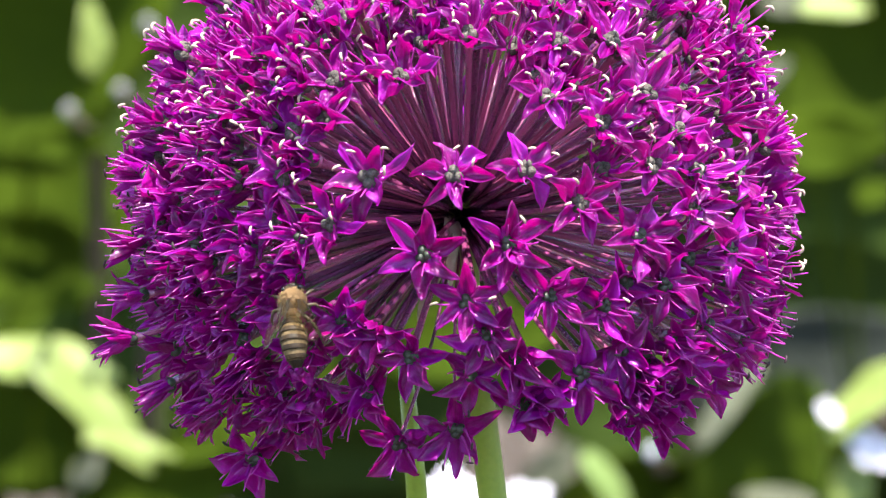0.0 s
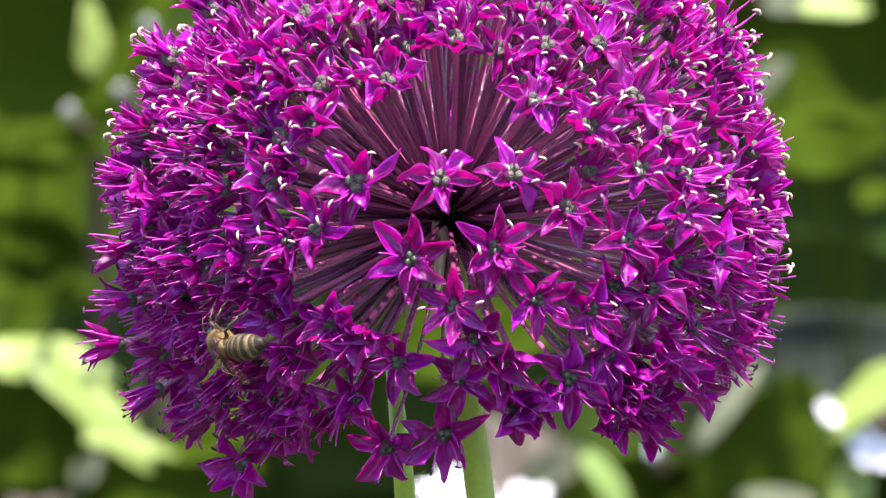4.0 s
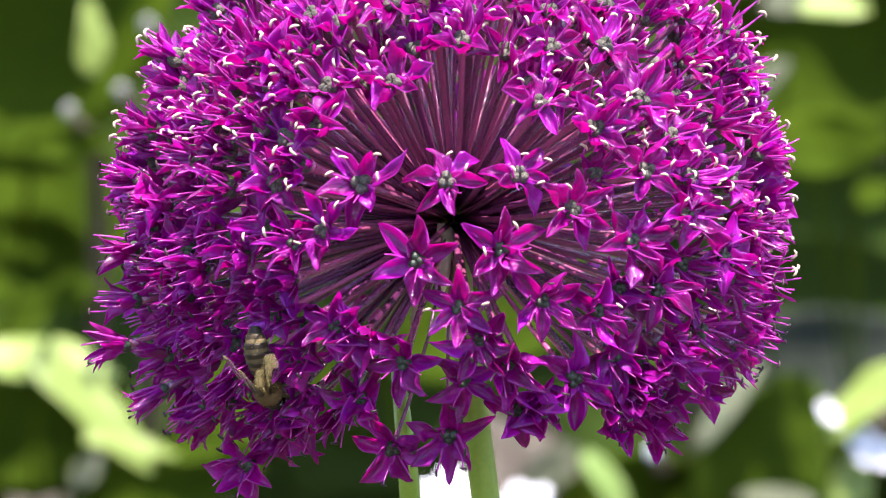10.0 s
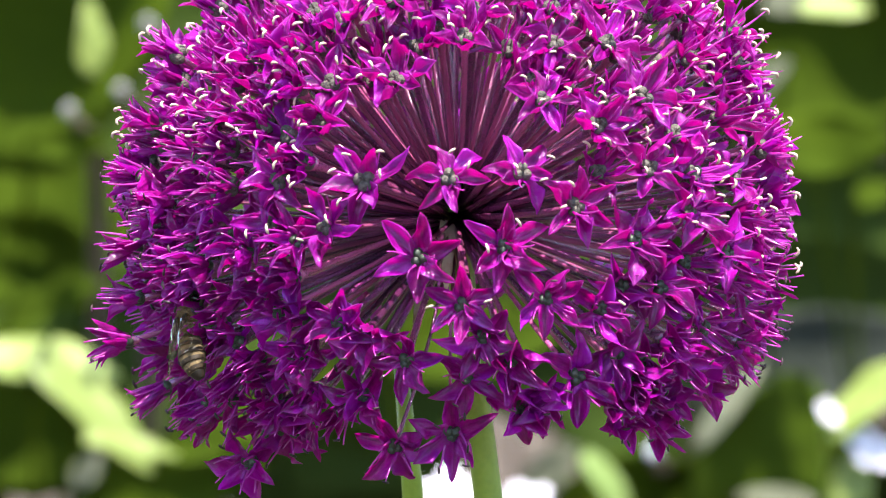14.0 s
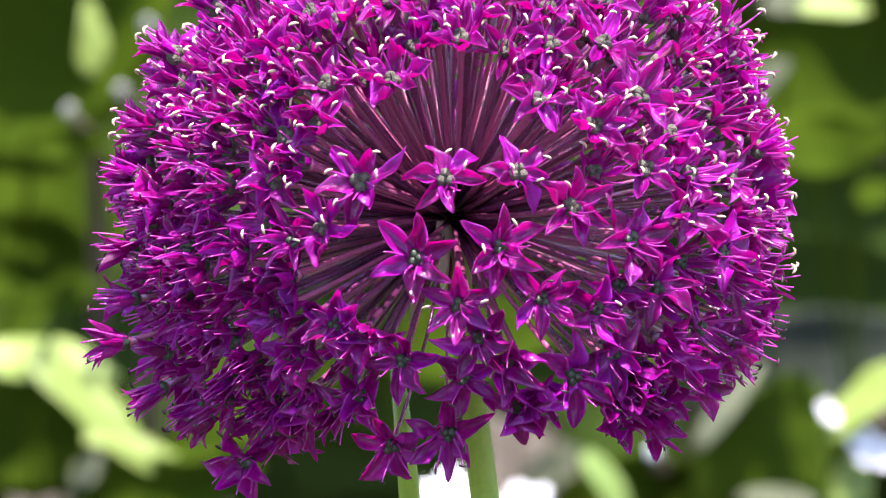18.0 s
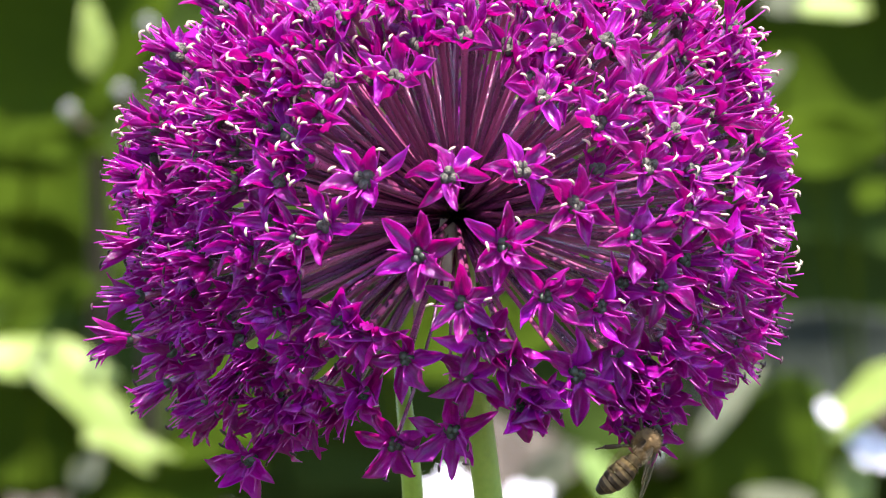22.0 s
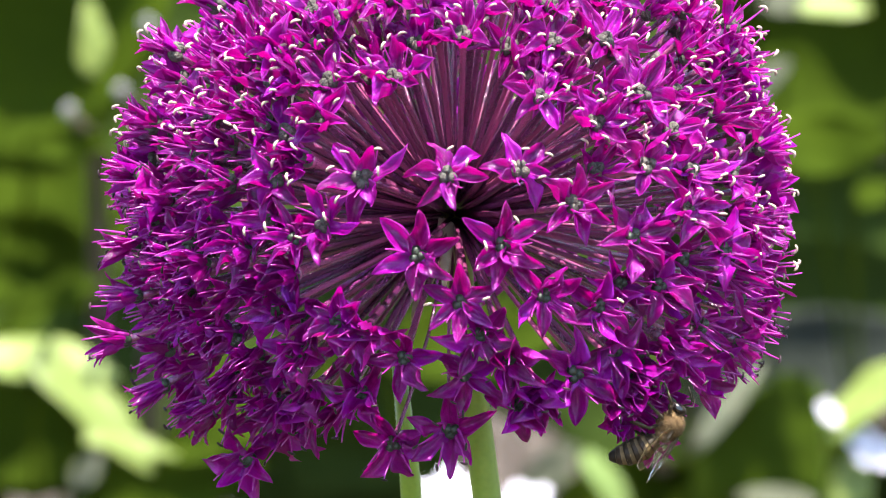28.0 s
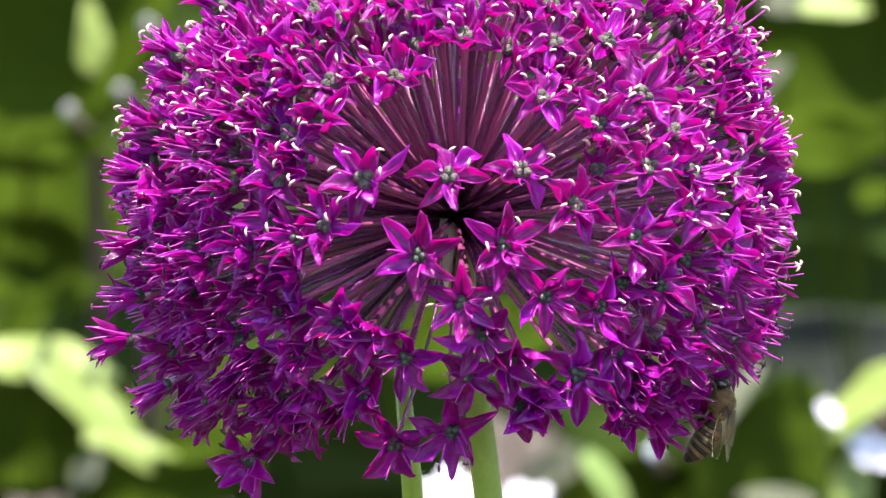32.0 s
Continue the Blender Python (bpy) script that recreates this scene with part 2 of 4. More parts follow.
# ---- the ornamental onion ----
plant = thing("ornamental_onion", BASE, "tall ornamental onion with a round magenta-purple head on pale stem", "flower")
TO_HEART = HEART - BASE


def tepal_mesh(k, slim=1.0):
    rnd = random.Random(20 + k)
    L, W = rnd.uniform(0.0065, 0.0077), rnd.uniform(0.00134, 0.00160) * slim
    bm = bmesh.new()
    blade(bm, L, lambda u: W * max(0.0, math.sin(math.pi * (0.10 + 0.90 * u) ** 0.88)) ** 0.72 + 0.00005,
          rnd.uniform(0.7, 1.6), rnd.uniform(-0.10, 0.50), 0.00018, 10, 10, rnd.uniform(0.3, 1.0), rnd.uniform(-0.7, 0.7), pleat=rnd.uniform(0.09, 0.22), fold=rnd.uniform(1.5, 2.4), hook=rnd.uniform(-0.9, 0.5))
    return mesh_of("tepal", bm, PETAL)


def stamen_mesh(k, anther):
    rnd = random.Random(40 + k)
    bm = bmesh.new()
    L, lean = rnd.uniform(0.0058, 0.0074), rnd.uniform(0.42, 0.75)
    pts, rad = [], []
    for i in range(6):
        u = i / 5
        pts.append((0.0010 + L * (math.sin(lean) * u - 0.10 * u * u), 0.0003 * math.sin(3 * u + k), 0.0004 + L * (math.cos(lean) * u + 0.06 * u * u)))
        rad.append(0.00024 * (1 - u) ** 1.4 + 0.00010)
    tube(bm, pts, rad, 5)
    tip = Vector(pts[-1])
    if anther is not None:
        a0 = rnd.uniform(0, math.tau)
        along = Vector((math.cos(a0), math.sin(a0), 0.25)).normalized()
        bend = Vector((0, 0, 0.00060)) if anther == POLLEN else Vector((0, 0, 0.00015))
        fat = 0.88 if anther == POLLEN else 0.75
        arc = [tip + along * 0.00088 * fat * s - bend * (s * s) + Vector((0, 0, 0.00012)) for s in (-1, -0.6, 0, 0.6, 1)]
        tube(bm, arc, [fat * q for q in (0.00012, 0.00025, 0.00028, 0.00025, 0.00012)], 6, 1)
    return mesh_of("stamen", bm, FILAMENT, anther or FILAMENT)


def ovary_mesh(k, mat):
    rnd = random.Random(60 + k)
    bm = bmesh.new()
    for i in range(3):
        a = i * math.tau / 3 + 0.3 * k
        ball(bm, (0.00092 * math.cos(a), 0.00092 * math.sin(a), 0.00125), 0.00130, 0.00130, 0.00150 * rnd.uniform(0.9, 1.1), 9, 6)
    tube(bm, [(0, 0, 0.0015), (0.0001, 0, 0.0028), (0.0002, 0.0001, 0.0041)], [0.00024, 0.00016, 0.00011], 5)
    return mesh_of("ovary", bm, mat)


TEPALS = [tepal_mesh(k) for k in range(24)]
TEPALS_SLIM = [tepal_mesh(k + 300, 0.54) for k in range(12)]
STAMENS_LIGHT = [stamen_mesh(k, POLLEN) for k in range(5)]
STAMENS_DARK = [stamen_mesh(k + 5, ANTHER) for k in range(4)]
STAMENS_BARE = [stamen_mesh(k + 9, None) for k in range(2)]
OVARIES = [ovary_mesh(k, OVARY) for k in range(4)]
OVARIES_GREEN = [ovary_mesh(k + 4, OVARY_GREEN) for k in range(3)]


def pedicel_mesh(way, reach, rnd, stout=1.0):
    """The stalk of one floret, from the receptacle to the floret's foot, with the swollen cup at its end."""
    bm = bmesh.new()
    sag = Vector((rnd.uniform(-1, 1), rnd.uniform(-1, 1), rnd.uniform(-1.2, 0.4))) * (0.0006 if stout > 0.9 else 0.0016)
    pts = [way * (0.004 + (reach - 0.004) * u) + sag * (math.sin(math.pi * u)) for u in (0, 0.2, 0.45, 0.7, 0.9, 0.97, 1.0)]
    tube(bm, pts, [stout * r for r in (0.00046, 0.00037, 0.00036, 0.00038, 0.00045, 0.00072, 0.00090)], 8)
    return mesh_of("floret", bm, PEDICEL)


def floret(lon, lat, reach, spread, seed, whole=True, slim=False, star=()):
    """One star floret on its stalk. lon, lat: degrees on the head, 0, 0 facing the camera's side; spread: degrees by which its petals stand up from flat;
    star: the turn of one petal as seen from the camera's side, and the size in hundredths."""
    rnd = random.Random(seed)
    lo, la = radians(lon), radians(lat)
    way = Vector((math.cos(la) * math.sin(lo), -math.cos(la) * math.cos(lo), math.sin(la)))
    stray = (0.06 if star else 0.18) * Vector((rnd.uniform(-1, 1), rnd.uniform(-1, 1), rnd.uniform(-1, 1)))
    nod = (0.42 * NEAR + 0.24 * UP if star else 0.25 * NEAR) if way.dot(NEAR) > 0.3 else 0.10 * UP
    lean = (way + ((0.85 if star else 0.45) * NEAR if lat < -36 else nod) + stray).normalized()
    stand = Matrix.Translation(way * reach) @ lean.to_track_quat("Z", "Y").to_matrix().to_4x4()
    size, turn = 1.0, rnd.uniform(0, 60)
    if star:
        size = star[1] / 100
        flat = stand.to_3x3().inverted() @ (math.cos(radians(star[0])) * RIGHT + math.sin(radians(star[0])) * UP)
        turn = math.degrees(math.atan2(flat.y, flat.x))
    stand = stand @ pose(0, 0, 0, 0, 0, turn) @ Matrix.Scale(size, 4)
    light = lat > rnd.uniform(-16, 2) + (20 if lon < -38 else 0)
    made = []
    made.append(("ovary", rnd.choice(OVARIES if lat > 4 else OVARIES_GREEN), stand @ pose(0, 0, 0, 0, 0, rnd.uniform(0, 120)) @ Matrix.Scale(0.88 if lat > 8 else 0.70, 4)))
    for k in range(6):
        up = spread + rnd.uniform(-15, 15) + (8 if k % 2 else -8)
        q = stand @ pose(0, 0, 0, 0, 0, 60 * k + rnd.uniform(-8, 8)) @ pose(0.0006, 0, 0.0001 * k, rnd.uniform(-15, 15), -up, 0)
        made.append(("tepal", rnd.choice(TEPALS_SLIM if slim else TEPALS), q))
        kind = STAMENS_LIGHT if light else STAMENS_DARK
        if rnd.random() < (0.82 if -28 < lat < 14 and abs(lon) < 50 else (0.62 if lon < -38 else 0.45)):
            kind = STAMENS_BARE
        s = stand @ pose(0, 0, 0, 0, 0, 60 * k + 30 + rnd.uniform(-10, 10)) @ pose(0, 0, 0, rnd.uniform(-8, 8), rnd.uniform(-14, 10) - 0.25 * (spread - 25), 0) @ Matrix.Scale(1.1 if slim else 1.0, 4)
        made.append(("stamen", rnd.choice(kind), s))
    stalk = pedicel_mesh(way, reach, rnd, rnd.uniform(1.1, 1.75) if way.dot(NEAR) > 0.4 and lat > -36 else 0.85)
    if whole:
        body = piece("floret", stalk, plant, Matrix.Translation(TO_HEART))
        for name, me, m in made:
            piece(name, me, body, m)
        return body
    bm = bmesh.new()
    bm.from_mesh(stalk)
    bpy.data.meshes.remove(stalk)
    mats = [PEDICEL, PETAL, FILAMENT, POLLEN, ANTHER, OVARY, OVARY_GREEN]
    for name, me, m in made:
        first = len(bm.faces)
        seen = len(bm.verts)
        bm.from_mesh(me)
        bm.verts.ensure_lookup_table()
        bm.faces.ensure_lookup_table()
        for v in bm.verts[seen:]:
            v.co = m @ v.co
        for f in bm.faces[first:]:
            f.material_index = mats.index(me.materials[f.material_index])
    piece("floret", mesh_of("floret", bm, *mats), plant, Matrix.Translation(TO_HEART))


REACH = 0.0500


def build_head():
    rnd = random.Random(11)
    taken, visited = [], {}

    def unit(lon, lat):
        lo, la = radians(lon), radians(lat)
        return Vector((math.cos(la) * math.sin(lo), -math.cos(la) * math.cos(lo), math.sin(la)))

    def row(*florets):
        """Florets of the near side: longitude, latitude, length of the stalk in hundredths; for the open stars also the turn of a petal and the size in hundredths."""
        for lon, lat, far, *star in florets:
            taken.append(unit(lon, lat))
            young = lon < -38
            spread = rnd.uniform(8, 24) if star else rnd.uniform(14, 34) + 34 * young + 14 * (lat < -22)
            visited[lon, lat] = floret(lon, lat, REACH * far / 100 * rnd.uniform(0.98, 1.02), spread, 1000 + len(taken), slim=(young or abs(lon) > 56 and lat > -24) and not star, star=star)

    # from the crown down
    row((-78, 49, 110), (-70, 52, 100), (-44, 48, 100, 15, 95), (-33, 47, 100, 40, 95), (-19, 52, 100, 25, 95), (-7, 60, 100), (5, 50, 100, 50, 85), (20, 57, 100), (2, 43, 100, 28, 98), (29, 50, 100, 10, 90), (55, 52, 100), (78, 50, 104))
    row((26, 42, 100, 35, 90), (41, 41, 100, 0, 95), (78, 42, 103), (78, 34, 102), (78, 35, 113), (-62, 38, 100, 20, 90), (-78, 42, 106), (-78, 31, 109), (-45, 31, 100, 10, 95), (-30, 33, 100, 10, 100), (-14, 34, 100, 18, 100), (19, 30, 100, 50, 85))
    row((30, 24, 100, 12, 95))
    row((45, 29, 100, 0, 100), (74, 28, 100), (77, 14, 107), (68, 11, 100, 10, 90), (78, 22, 103), (78, 29, 110), (-66, 25, 100, 25, 95), (-37, 22, 100, 45, 95), (-78, 18, 109), (-52, 18, 100), (-66, 16, 100), (-78, 27, 103))
    row((-18, 14, 100, 13, 104), (-1.5, 15, 100, 50, 94), (13, 16, 100, 53, 92), (23, 9, 100, 36, 100), (40, 15, 100, 22, 95), (36, 2, 100, 18, 105), (50, 6, 100, 15, 95), (61, -3, 100, 20, 100), (76, 0, 103), (43, -8, 100, 20, 100), (51, 21, 100, 30, 95), (52, 13, 100))
    row((-25.6, 5, 100, 35, 100), (-7, 0, 100, 25, 112), (9, 2, 100, 32, 108), (-36, 13, 100), (-55, 4, 100, 20, 95), (-43, -1, 100, 30, 95), (-74, 6, 100), (-75, -3, 108), (-48, 11, 100), (-77, 9, 107), (-38, 5, 100), (-64, -5, 100))
    row((1, -9, 100, 33, 96), (17, -8, 100, 20, 95), (29, -11, 100, 25, 100), (73, -14, 101), (60, -18, 100), (-23, -13, 100, 38, 95), (-37, -12, 100), (-48, -10, 100), (-64, -16, 100), (-74, -12, 114), (-71, -22, 109), (-56, -20, 100))
    row((-18, -15, 100), (11, -20, 100), (34, -20, 100), (42, -23, 100), (52, -23, 100), (-10, -20, 100, 8, 95), (2, -24, 100, 32, 92), (5, -15, 100), (25, -24, 100, 35, 112), (43, -31, 100), (52, -36, 100), (35, -29, 100))
    row((40, -26, 100), (52, -31, 100), (39, -33, 100), (66, -29, 100), (47, -19, 100), (75, -7, 100), (72, -21, 106), (-72, -18, 120), (-43, -21, 100))
    row((-48, -39.5, 100, 45, 112), (-54, -41.5, 113, 50, 105), (-15.5, -41, 100, 55, 100), (-1, -37, 100, 36, 105), (14, -31, 100), (18, -28, 100), (-31, -28, 100), (-20, -28, 100), (-46, -32, 100), (-67, -33, 106), (-70, -27, 117), (-32, -20, 100))
    row((-53, -27, 100))
    # the rest of the head, evenly filled, but for the open middle of the near side and the cap round the stem
    for _ in range(6000):
        lat, lon = math.degrees(math.asin(rnd.uniform(-0.86, 1))), rnd.uniform(-180, 180)
        d = unit(lon, lat)
        n, u = d.dot(NEAR), d.dot(UP)
        gap = (0.115 if abs(d.x) < 0.4 and u > -0.1 else 0.15) if n < -0.1 else ((0.082 if d.x < -0.35 and u < 0.35 else 0.115) if n < 0.45 else (0.088 if d.x < -0.40 else 0.115))
        wedge = (abs(d.x - 0.02) < 0.20 and -0.16 < u < 0.56 or -0.52 < d.x < -0.16 and -0.30 < u < -0.12 or 0.2 < d.x < 0.5 and -0.2 < u < 0.06
                 or abs(d.x) < 0.36 and u < 0.1)
        if n > 0.86 or n > 0.6 and wedge:
            continue
        if d.z < -0.36 and (n < -0.05 and d.x < 0.3 or -0.35 < d.x < 0.42) or d.z < (-0.62 if d.x < -0.35 else -0.5):
            continue
        if all((d - o).length > gap for o in taken):
            taken.append(d)
            floret(lon, lat, REACH * rnd.uniform(0.95, 1.04) * (0.91 if n > 0.45 and d.x > -0.4 else 1.0), rnd.uniform(22, 60), 5000 + int(lon * 7) + int(lat * 1300), whole=n > 0.0, slim=n > -0.1 and rnd.random() < 0.75)
    return visited


NEAR_FLORETS = build_head()


def build_stems():
    bm = bmesh.new()
    pts = [Vector((0, 0, -0.02)), TO_HEART * 0.3 + Vector((0.004, 0, 0)), TO_HEART * 0.6 + Vector((0.006, 0, 0)), TO_HEART * 0.85 + Vector((0.0035, 0, 0)),
           TO_HEART * 0.94 + Vector((0.0015, 0, 0)), TO_HEART * 0.985, TO_HEART - Vector((0, 0, 0.003)), TO_HEART + Vector((0, 0, 0.002))]
    tube(bm, pts, [0.0048, 0.0042, 0.0036, 0.0028, 0.00245, 0.0023, 0.0028, 0.0020], 18)
    part("stem", bm, STEM, plant, "smooth pale green flower stem")
    bm = bmesh.new()
    low = Vector((-0.006, 0.012, -0.02))
    pts = [low, Vector((-0.046, 0.016, 0.40)), Vector((-0.0705, 0.016, 0.70)), Vector((-0.0735, 0.014, 0.752)), Vector((-0.0760, 0.010, 0.778))]
    tube(bm, pts, [0.0034, 0.0026, 0.0021, 0.0018, 0.0010], 16)
    part("side_stem", bm, STEM, plant, "second thinner pale green stem")
    for k, (x, y, z, w) in enumerate(((-0.0062, -0.012, -0.0145, 0.0019), (-0.0006, -0.013, -0.0090, 0.0016), (0.0062, -0.010, -0.022, 0.0012))):
        bm = bmesh.new()
        blade(bm, Vector((x, y, z)).length, lambda u: w * (1 - u) ** 0.5 + 0.0002, 0.8, 0.08, 0.0002, 4, 8, 0.3, 0.5)
        q = Vector((x, y, z)).to_track_quat("X", "Y").to_matrix().to_4x4()
        part("bract", bm, BRACT, plant, "dry papery beige bract", Matrix.Translation(TO_HEART - Vector((0, 0.006, 0.001))) @ q)
    for k, (turn, size, lean) in enumerate(((20, 0.34, 25), (140, 0.38, 18), (250, 0.32, 30), (310, 0.36, 22))):
        bm = bmesh.new()
        blade(bm, size, lambda u: 0.026 * math.sin(math.pi * (0.12 + 0.86 * u)) ** 0.8 + 0.0005, 0.35, -0.45, 0.0015, 6, 14, 0.1, 0.3)
        part("basal_leaf", bm, LEAF, plant, "broad strap-shaped green leaf at the foot", pose(0, 0, 0, 0, 0, turn) @ pose(0.004, 0, 0, 0, -70 + lean, 0))


build_stems()


# ---- the honeybee ----
bee = thing("honeybee", Matrix.Translation(HEART), "honeybee with tan furry thorax and dark pale-banded abdomen", "bee")


def fuzz(bm, centre, rx, ry, rz, count, size, rnd, mat=0, front=-2.0):
    """Short tapered hairs over a rounded body."""
    for _ in range(count):
        d = Vector((rnd.gauss(0, 1), rnd.gauss(0, 1), rnd.gauss(0, 1))).normalized()
        if d.x < front:
            continue
        p = Vector(centre) + Vector((d.x * rx, d.y * ry, d.z * rz)) * 0.97
        w = (d + 0.5 * Vector((rnd.uniform(-1.2, 0.4), rnd.uniform(-1, 1), rnd.uniform(-1, 1)))).normalized()
        s = w.orthogonal().normalized() * 0.000045
        o = w.cross(s)
        a, b, c = bm.verts.new(p + s), bm.verts.new(p - 0.5 * s + o), bm.verts.new(p - 0.5 * s - o)
        t = bm.verts.new(p + w * size * rnd.uniform(0.6, 1.2))
        for q in ((a, b, t), (b, c, t), (c, a, t)):
            bm.faces.new(q).material_index = mat


def build_bee():
    rnd = random.Random(5)
    bm = bmesh.new()
    ball(bm, (0.0008, 0, 0), 0.0021, 0.0019, 0.0018, 18, 12)
    ball(bm, (-0.0012, 0, 0.0003), 0.0009, 0.0014, 0.0012, 12, 8)
    fuzz(bm, (0.0008, 0, 0), 0.0021, 0.0019, 0.0018, 2200, 0.00075, rnd)
    thorax = part("thorax", bm, FUR, bee, "tan furry thorax")
    bm = bmesh.new()
    ball(bm, (0.0034, 0, -0.0011), 0.00095, 0.0016, 0.0015, 16, 10, turn=pose(0, 0, 0, 0, 25, 0))
    tube(bm, [(0.0038, 0, -0.0022), (0.0039, 0, -0.0031), (0.0036, 0, -0.0039)], [0.0005, 0.00035, 0.00015], 7)
    fuzz(bm, (0.0034, 0, -0.0009), 0.0009, 0.0012, 0.0014, 260, 0.0005, rnd)
    head = part("head", bm, CHITIN, bee, "dark head")
    for s in (1, -1):
        bm = bmesh.new()
        ball(bm, (0.0035, 0.00135 * s, -0.0009), 0.00062, 0.00055, 0.00115, 12, 9)
        part("eye", bm, EYE_DARK, head, "glossy black compound eye")
        bm = bmesh.new()
        tube(bm, [(0.0042, 0.0004 * s, -0.0009), (0.0055, 0.0009 * s, 0.0002), (0.0064, 0.0017 * s, -0.0007), (0.0069, 0.0024 * s, -0.0016)],
             [0.00014, 0.00013, 0.00012, 0.00010], 6)
        part("antenna", bm, CHITIN, head)
    # abdomen: six overlapping rings, each with its felt band
    bm = bmesh.new()
    ball(bm, (-0.0003, 0, 0), 0.0006, 0.0008, 0.0008, 10, 7)
    abdomen = part("abdomen", bm, CHITIN, bee, "striped abdomen", Matrix.Translation((-0.0019, 0, 0)))
    def girth(u):
        return 0.00222 * math.sin(math.pi * (0.10 + 0.86 * u)) ** 0.62
    length = 0.0078
    for k in range(6):
        u0, u1 = k / 6, (k + 1.12) / 6
        bm = bmesh.new()
        n = 7
        pts, rad = [], []
        for i in range(n):
            u = u0 + (u1 - u0) * i / (n - 1)
            u = min(u, 0.995)
            pts.append((-0.0002 - length * u, 0, 0.0004 * math.sin(3 * u) - 0.0012 * u * u))
            rad.append(girth(u) * (0.93 + 0.10 * i / (n - 1)))
        rings = tube(bm, pts, rad, 20, 0, 0.9)
        for i, f in enumerate(list(bm.faces)[:20 * (n - 1)]):
            w = (i // 20 + 0.5) / (n - 1)
            f.material_index = 1 if w < (0.42 if 0 < k < 5 else 0.2) else 0
        fuzz(bm, (-0.0002 - length * (u0 + 0.03), 0, 0.0002), 0.0003, girth(u0 + 0.05), girth(u0 + 0.05) * 0.9, 80 if k < 4 else 30, 0.00030, rnd, 1)
        piece("abdomen_segment", mesh_of("abdomen_segment", bm, PLATE if k < 5 else CHITIN, FELT), abdomen)
    # legs: three a side, each of femur, shin and foot
    for s in (1, -1):
        for k, (x0, sweep, spread) in enumerate(((0.0019, 0.0026, 0.0026), (0.0007, -0.0002, 0.0034), (-0.0006, -0.0030, 0.0020))):
            bm = bmesh.new()
            knee = Vector((x0 + sweep * 0.45, s * (0.0012 + spread * 0.62), -0.0012))
            ankle = Vector((x0 + sweep * 0.85, s * (0.0012 + spread * 0.92), -0.0032 - 0.0004 * k))
            toe = Vector((x0 + sweep * 1.15, s * (0.0012 + spread), -0.0049 - 0.0004 * k))
            fat = 0.00040 if k == 2 else 0.00026
            tube(bm, [(x0, s * 0.0009, -0.0012), knee], [0.00032, 0.00026], 7)
            tube(bm, [knee, (knee * 0.45 + ankle * 0.55), ankle], [0.00022, fat, 0.00020 if k < 2 else 0.00034], 7, squash=0.7)
            tube(bm, [ankle, (ankle * 0.5 + toe * 0.5), toe, toe + Vector((0.0003, s * 0.0002, -0.0002))], [fat * 0.8, 0.00014, 0.00010, 0.00005], 6)
            for _ in range(50):
                p = knee.lerp(ankle, rnd.random())
                w = Vector((rnd.uniform(-1, 1), rnd.uniform(-1, 1), rnd.uniform(-1, 1))).normalized()
                tube(bm, [p, p + w * 0.0006], [0.00004, 0.00001], 3, caps=False)
            part("leg", bm, LEG, bee, "brown hairy jointed leg")
    # wings: two forewings, each carrying its hindwing
    wings = []
    for s in (1, -1):
        root = Matrix.Translation((0.0006, s * 0.0014, 0.0013))
        fore = None
        for name, L, W, shift in (("forewing", 0.0088, 0.00150, 0.0), ("hindwing", 0.0060, 0.00110, -0.0017)):
            bm = bmesh.new()
            blade(bm, L, lambda u: W * (0.16 + 0.84 * math.sin(math.pi * (0.06 + 0.86 * u)) ** 0.8), 0.06, 0.02, 0.00003, 4, 12, 0.05, 0.0, 0)
            veins = ((0.92, 0.95), (0.30, 0.80), (-0.25, 0.75), (0.65, 0.6))
            for side, end in veins:
                pts = [(L * u, W * side * (0.16 + 0.84 * math.sin(math.pi * (0.06 + 0.86 * u)) ** 0.8) * min(1, 0.4 + u), 0.00004) for u in (0.01, 0.2, 0.4, 0.6, end)]
                tube(bm, pts, [0.00007, 0.00005, 0.00004, 0.00003, 0.00002], 4, 1)
            for v in bm.verts:
                v.co = Vector((-v.co.y * 1.0 + shift, s * v.co.x, v.co.z))
            me = mesh_of(name, bm, MEMBRANE, CHITIN)
            fore_ob = piece(name, me, fore or bee, None if fore else root, "clear brownish veined wing" if not fore else "")
            if fore is None:
                fore = fore_ob
        wings.append((fore, s, root))
    return abdomen, wings


bee_abdomen, bee_wings = build_bee()
bee.scale = (1.08, 1.08, 1.08)


